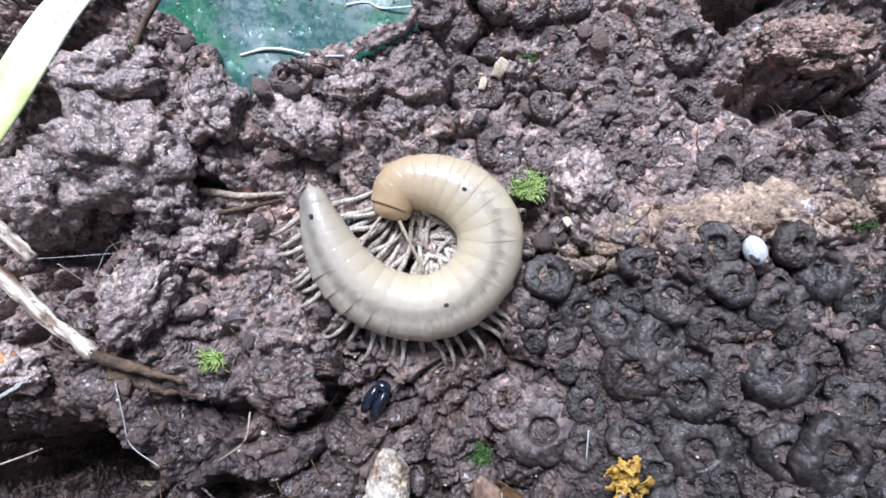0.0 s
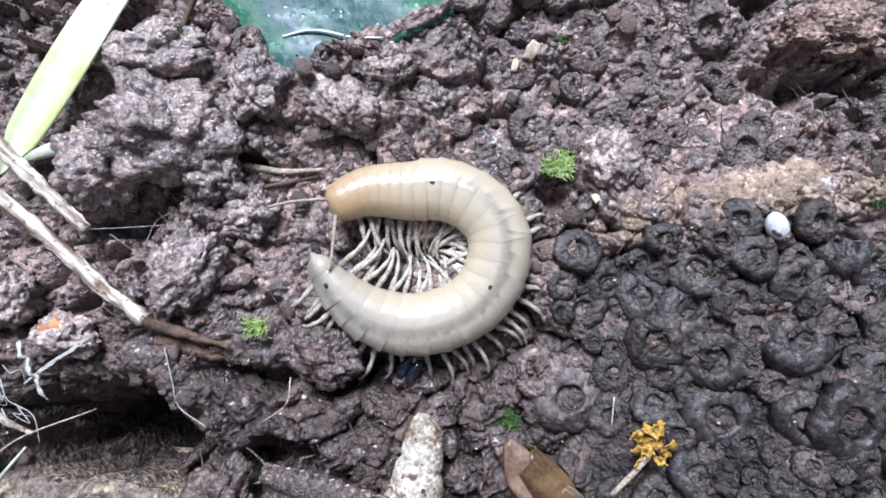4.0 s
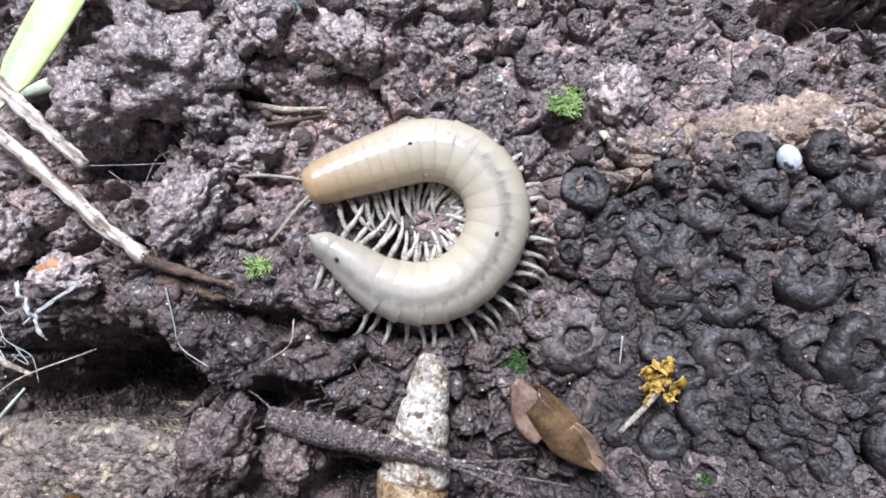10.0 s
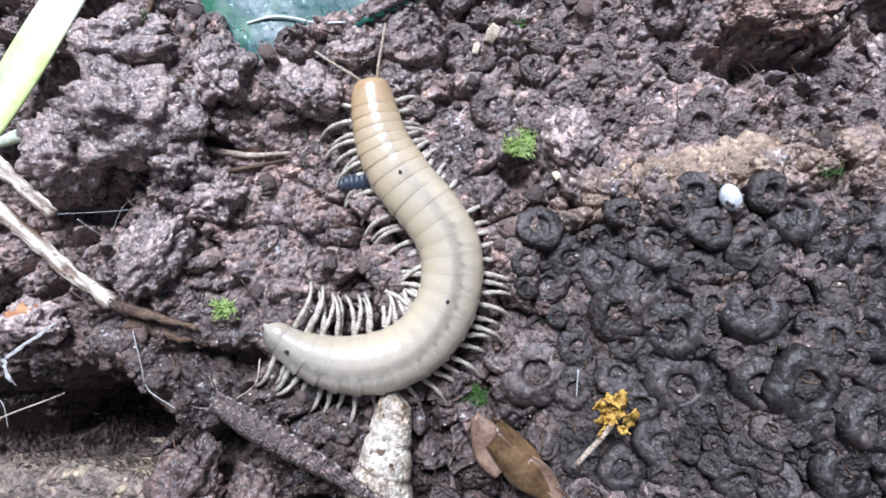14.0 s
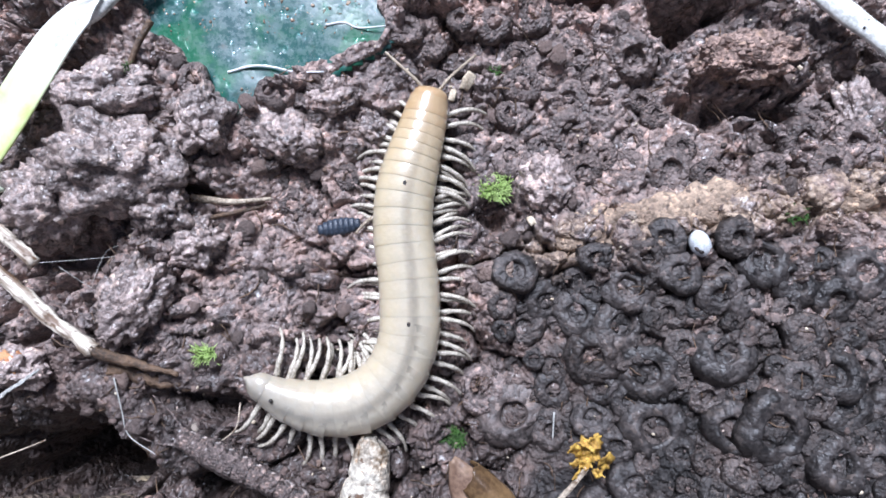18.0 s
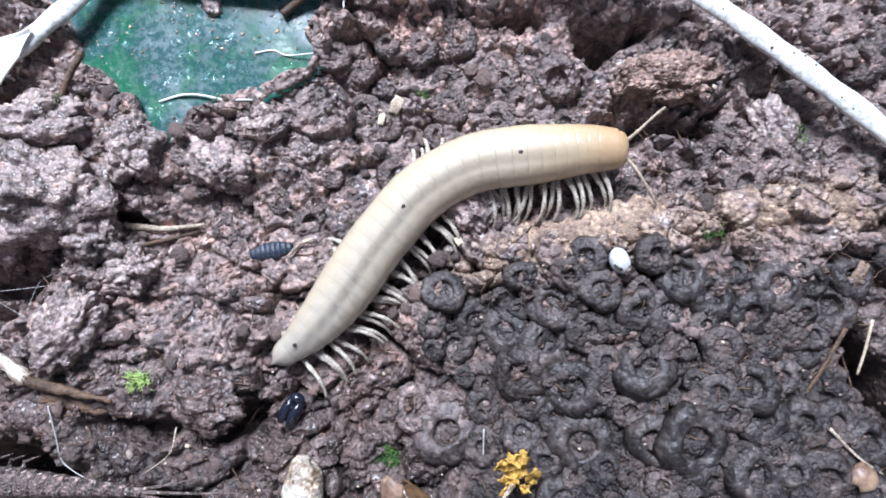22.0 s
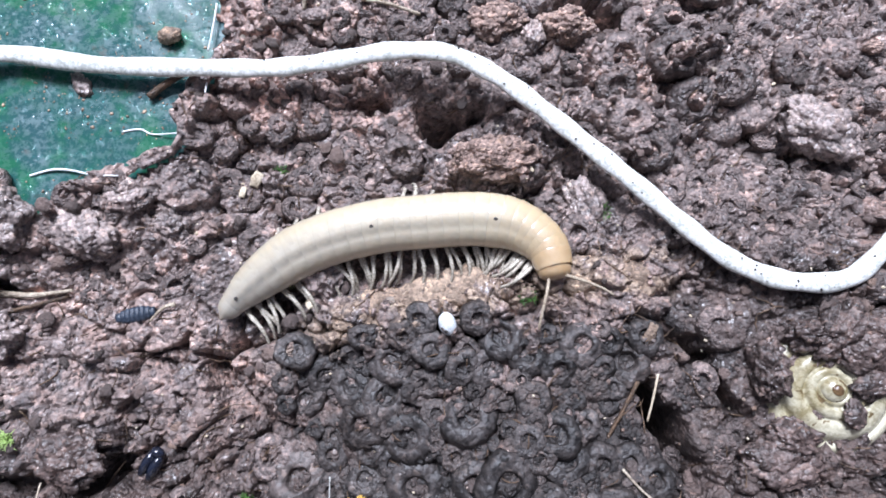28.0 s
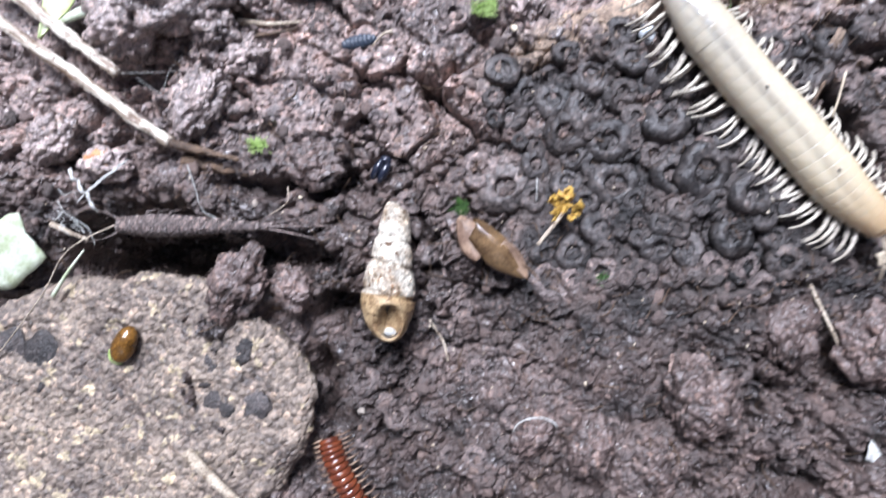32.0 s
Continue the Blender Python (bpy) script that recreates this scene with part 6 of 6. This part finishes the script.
# ---- what moves ----
def motions():
    crawl(0, (-10.0, 6.3), (-9.0, 9.3), (-5.6, 9.5), (-2.5, 8.0), (-0.6, 5.1), (-1.0, 1.7), (-3.1, -0.9), (-6.3, -2.2), (-9.8, -1.8), (-12.8, -0.2), (-15.0, 2.5), (-16.4, 5.7), (-17.4, 9.0))
    crawl(1, (-12.9, 6.0), (-10.5, 8.2), (-7.1, 8.4), (-3.8, 7.3), (-1.7, 4.6), (-1.8, 1.2), (-3.9, -1.4), (-6.9, -3.1), (-10.3, -3.1), (-13.5, -1.8), (-16.0, 0.6), (-17.6, 3.6), (-18.5, 6.9))
    crawl(2, (-15.4, 6.0), (-12.2, 7.4), (-8.7, 7.5), (-5.4, 6.4), (-2.9, 4.0), (-2.3, 0.7), (-4.0, -2.4), (-6.9, -4.4), (-10.3, -4.7), (-13.8, -3.9), (-16.6, -1.9), (-18.6, 1.0), (-20.1, 4.2))
    crawl(3, (-17.6, 5.0), (-14.5, 6.8), (-10.9, 7.0), (-7.3, 6.8), (-4.1, 5.2), (-2.4, 2.0), (-3.2, -1.4), (-5.8, -4.0), (-9.1, -5.4), (-12.7, -5.4), (-16.0, -3.9), (-18.5, -1.2), (-20.4, 1.9))
    crawl(6, (-20.3, 4.3), (-16.7, 5.2), (-12.9, 5.7), (-9.1, 5.7), (-5.7, 4.2), (-3.3, 1.3), (-3.2, -2.4), (-4.9, -5.7), (-8.0, -7.7), (-11.7, -8.3), (-15.4, -7.5), (-18.5, -5.4), (-21.1, -2.6))
    crawl(7, (-20.4, 4.8), (-16.7, 5.6), (-12.9, 6.3), (-9.2, 6.2), (-5.7, 4.7), (-3.3, 1.8), (-3.0, -1.9), (-4.7, -5.3), (-7.8, -7.5), (-11.5, -8.1), (-15.2, -7.4), (-18.3, -5.2), (-21.1, -2.6))
    crawl(8, (-20.4, 6.2), (-16.5, 6.4), (-12.7, 6.4), (-8.9, 6.1), (-5.4, 4.6), (-3.0, 1.7), (-2.8, -2.1), (-4.6, -5.5), (-7.7, -7.7), (-11.4, -8.3), (-15.2, -7.7), (-18.5, -5.7), (-21.2, -2.9))
    crawl(9, (-18.2, 3.6), (-15.0, 5.6), (-11.3, 6.2), (-7.6, 5.6), (-4.4, 3.5), (-2.6, 0.3), (-3.2, -3.4), (-5.3, -6.5), (-8.5, -8.5), (-12.3, -8.8), (-15.8, -7.5), (-18.8, -5.2), (-22.0, -3.1))
    crawl(9.5, (-18.7, 0.6), (-16.4, 3.6), (-12.9, 5.0), (-9.0, 5.1), (-5.4, 3.7), (-2.9, 0.8), (-2.9, -3.1), (-5.0, -6.3), (-8.3, -8.4), (-12.1, -8.9), (-15.7, -7.8), (-19.0, -5.8), (-21.9, -3.4))
    crawl(10, (-21.7, 0.1), (-18.2, 1.7), (-14.6, 3.1), (-11.0, 4.2), (-7.3, 3.7), (-4.4, 1.2), (-3.5, -2.4), (-4.7, -6.0), (-7.4, -8.7), (-11.0, -9.7), (-14.7, -8.8), (-17.8, -6.6), (-21.0, -4.4))
    crawl(10.5, (-24.1, 2.5), (-20.3, 2.8), (-16.5, 3.1), (-12.6, 3.6), (-8.7, 3.6), (-5.4, 1.6), (-3.7, -2.0), (-4.4, -5.9), (-6.9, -8.9), (-10.6, -10.3), (-14.5, -9.9), (-17.9, -8.0), (-20.6, -5.3))
    crawl(11, (-25.6, 2.7), (-21.7, 2.5), (-17.8, 2.7), (-14.0, 3.5), (-10.2, 3.3), (-6.8, 1.6), (-4.7, -1.6), (-4.7, -5.4), (-6.5, -8.8), (-9.8, -10.8), (-13.6, -11.0), (-17.2, -9.7), (-20.2, -7.3))
    crawl(12, (-24.4, 4.7), (-20.7, 3.6), (-16.9, 3.1), (-13.1, 3.2), (-9.3, 2.8), (-6.2, 0.6), (-4.5, -2.8), (-5.3, -6.5), (-7.3, -9.7), (-10.7, -11.5), (-14.5, -11.9), (-18.2, -10.9), (-21.4, -8.9))
    crawl(12.5, (-20.3, 6.5), (-16.9, 5.4), (-13.5, 3.9), (-9.8, 3.1), (-6.5, 1.3), (-4.4, -1.8), (-4.0, -5.5), (-5.5, -9.0), (-8.4, -11.4), (-12.0, -12.6), (-15.7, -12.7), (-19.2, -11.7), (-22.3, -9.5))
    crawl(13, (-13.3, 13.8), (-12.9, 10.1), (-11.1, 6.8), (-8.3, 4.3), (-5.6, 1.7), (-3.8, -1.7), (-3.7, -5.4), (-5.2, -8.8), (-7.9, -11.5), (-11.4, -12.8), (-15.2, -12.8), (-18.7, -11.5), (-21.8, -9.3))
    crawl(14, (-12.0, 16.0), (-11.5, 12.2), (-10.4, 8.5), (-8.4, 5.2), (-6.0, 2.3), (-4.1, -1.1), (-3.9, -4.9), (-5.2, -8.5), (-7.8, -11.3), (-11.3, -12.7), (-15.2, -12.7), (-18.8, -11.3), (-21.8, -8.9))
    crawl(17, (0.1, 16.0), (-2.4, 13.2), (-4.8, 10.3), (-6.2, 6.8), (-6.3, 3.1), (-5.6, -0.6), (-5.3, -4.4), (-5.8, -8.2), (-7.9, -11.2), (-11.3, -12.7), (-15.0, -12.8), (-18.5, -11.3), (-21.8, -9.5))
    crawl(18, (-3.2, 20.0), (-4.2, 16.2), (-5.3, 12.6), (-6.2, 8.8), (-6.4, 5.0), (-6.0, 1.2), (-5.8, -2.7), (-6.1, -6.5), (-7.8, -10.0), (-10.9, -12.2), (-14.7, -12.6), (-18.3, -11.5), (-21.6, -9.5))
    crawl(19, (0.1, 21.6), (-1.7, 18.3), (-3.4, 14.9), (-5.0, 11.5), (-6.1, 7.9), (-6.4, 4.2), (-6.4, 0.4), (-6.6, -3.4), (-7.8, -6.9), (-10.2, -9.7), (-13.6, -11.4), (-17.3, -11.3), (-20.8, -9.8))
    crawl(20, (10.8, 16.8), (7.0, 16.8), (3.3, 16.3), (-0.1, 14.8), (-2.6, 12.0), (-4.4, 8.7), (-5.4, 5.0), (-6.3, 1.4), (-7.4, -2.2), (-9.4, -5.3), (-12.4, -7.7), (-15.8, -9.3), (-19.5, -9.5))
    crawl(21, (17.1, 13.5), (13.4, 14.0), (9.6, 14.2), (5.8, 13.9), (2.3, 12.5), (-0.7, 10.2), (-3.0, 7.1), (-4.6, 3.7), (-6.2, 0.2), (-8.1, -3.0), (-10.9, -5.6), (-14.1, -7.6), (-17.6, -9.0))
    crawl(22, (24.1, 14.0), (20.4, 14.3), (16.6, 14.2), (12.9, 14.1), (9.2, 13.8), (5.6, 12.5), (2.5, 10.5), (-0.1, 7.8), (-2.5, 5.0), (-4.7, 2.0), (-7.1, -1.0), (-9.7, -3.6), (-12.6, -5.9))
    crawl(23, (29.2, 13.2), (25.5, 13.9), (21.7, 14.0), (17.9, 13.9), (14.2, 13.7), (10.4, 13.0), (6.9, 11.9), (3.6, 9.9), (0.8, 7.4), (-1.7, 4.6), (-3.9, 1.5), (-6.3, -1.4), (-9.1, -3.9))
    crawl(24, (36.8, 16.4), (33.0, 16.1), (29.2, 15.6), (25.5, 15.1), (21.8, 14.5), (18.0, 14.0), (14.2, 13.7), (10.5, 13.0), (6.9, 11.9), (3.5, 10.3), (0.3, 8.2), (-2.5, 5.7), (-4.9, 2.8))
    crawl(25, (42.5, 17.5), (38.8, 17.4), (35.1, 16.6), (31.5, 16.0), (27.8, 15.5), (24.1, 14.9), (20.4, 14.5), (16.7, 14.0), (13.1, 13.4), (9.5, 12.4), (6.0, 11.1), (2.8, 9.3), (-0.1, 7.0))
    crawl(28, (34.9, 7.4), (34.2, 11.0), (31.4, 13.5), (27.8, 14.5), (24.1, 14.7), (20.4, 14.6), (16.6, 14.5), (12.9, 14.0), (9.3, 13.2), (5.8, 11.9), (2.6, 10.0), (-0.4, 7.7), (-3.0, 5.0))
    crawl(28.5, (34.3, 2.5), (33.3, 6.1), (31.8, 9.4), (29.2, 12.0), (25.8, 13.3), (22.1, 14.0), (18.4, 14.2), (14.7, 14.0), (11.0, 13.5), (7.4, 12.5), (4.1, 10.9), (1.2, 8.5), (-1.2, 5.7))
    crawl(29, (36.3, -1.9), (35.0, 1.5), (33.4, 4.7), (31.4, 7.7), (28.9, 10.4), (25.9, 12.4), (22.5, 13.5), (18.8, 13.9), (15.2, 13.8), (11.6, 13.3), (8.2, 12.2), (4.9, 10.7), (2.1, 8.4))
    crawl(29.5, (37.0, -7.8), (36.1, -4.3), (34.9, -0.8), (33.6, 2.6), (32.2, 5.9), (30.2, 8.9), (27.5, 11.4), (24.2, 12.8), (20.6, 13.4), (17.0, 13.6), (13.4, 13.7), (9.8, 13.1), (6.5, 11.5))
    crawl(30, (35.8, -12.8), (35.6, -9.3), (34.7, -5.8), (33.4, -2.5), (32.2, 0.9), (30.9, 4.2), (29.1, 7.3), (26.5, 9.7), (23.6, 11.8), (20.3, 13.2), (16.8, 13.8), (13.3, 13.9), (9.8, 13.2))
    crawl(30.5, (40.5, -15.9), (39.1, -12.8), (37.6, -9.7), (35.7, -6.8), (34.0, -3.8), (32.3, -0.8), (30.4, 2.1), (28.4, 4.9), (26.3, 7.6), (24.2, 10.2), (21.4, 12.2), (18.2, 13.3), (14.8, 13.3))
    crawl(31, (41.6, -20.0), (41.0, -16.8), (39.8, -13.6), (38.4, -10.6), (36.8, -7.7), (35.0, -4.9), (33.2, -2.1), (31.3, 0.6), (29.4, 3.3), (27.4, 6.0), (25.3, 8.6), (23.0, 11.1), (20.0, 12.4))
    crawl(31.5, (42.9, -24.2), (42.0, -20.8), (40.8, -17.5), (39.4, -14.2), (37.8, -11.1), (36.1, -8.0), (34.3, -5.0), (32.4, -2.0), (30.4, 0.8), (28.3, 3.7), (26.2, 6.4), (23.9, 9.0), (21.4, 11.4))
    crawl(32, (47.7, -22.7), (45.3, -20.3), (43.0, -17.8), (41.0, -15.1), (39.1, -12.4), (37.1, -9.6), (35.0, -6.9), (33.0, -4.2), (31.1, -1.4), (29.2, 1.4), (27.5, 4.3), (25.8, 7.2), (24.1, 10.1))
    creature_rows()
    walk(bristle, [(t, pose(x * MM, y * MM, (z + 0.7) * MM, tilt, 0, turn)) for t, x, y, z, tilt, turn in (
        (0, -18.0, -22.7, 2.4, -8, 80), (12, -17.6, -23.2, 2.4, -8, 81), (13, -18.6, -23.5, 2.4, -8, 87), (13.5, -18.6, -21.6, 2.4, -8, 72), (14, -20.4, -19.9, 2.4, -7, 63),
        (14.5, -20.3, -19.8, 2.4, -7, 62), (16.5, -21.0, -19.1, 2.2, -4, 65), (18, -21.8, -18.6, 2.0, -2, 65), (20, -31.9, -16.7, 2.4, 4, 84), (22, -36.8, -17.0, 2.8, 2, 84),
        (31, -36.0, -17.2, 2.8, 2, 86), (32, -36.8, -17.1, 2.8, 2, 86))])


motions()
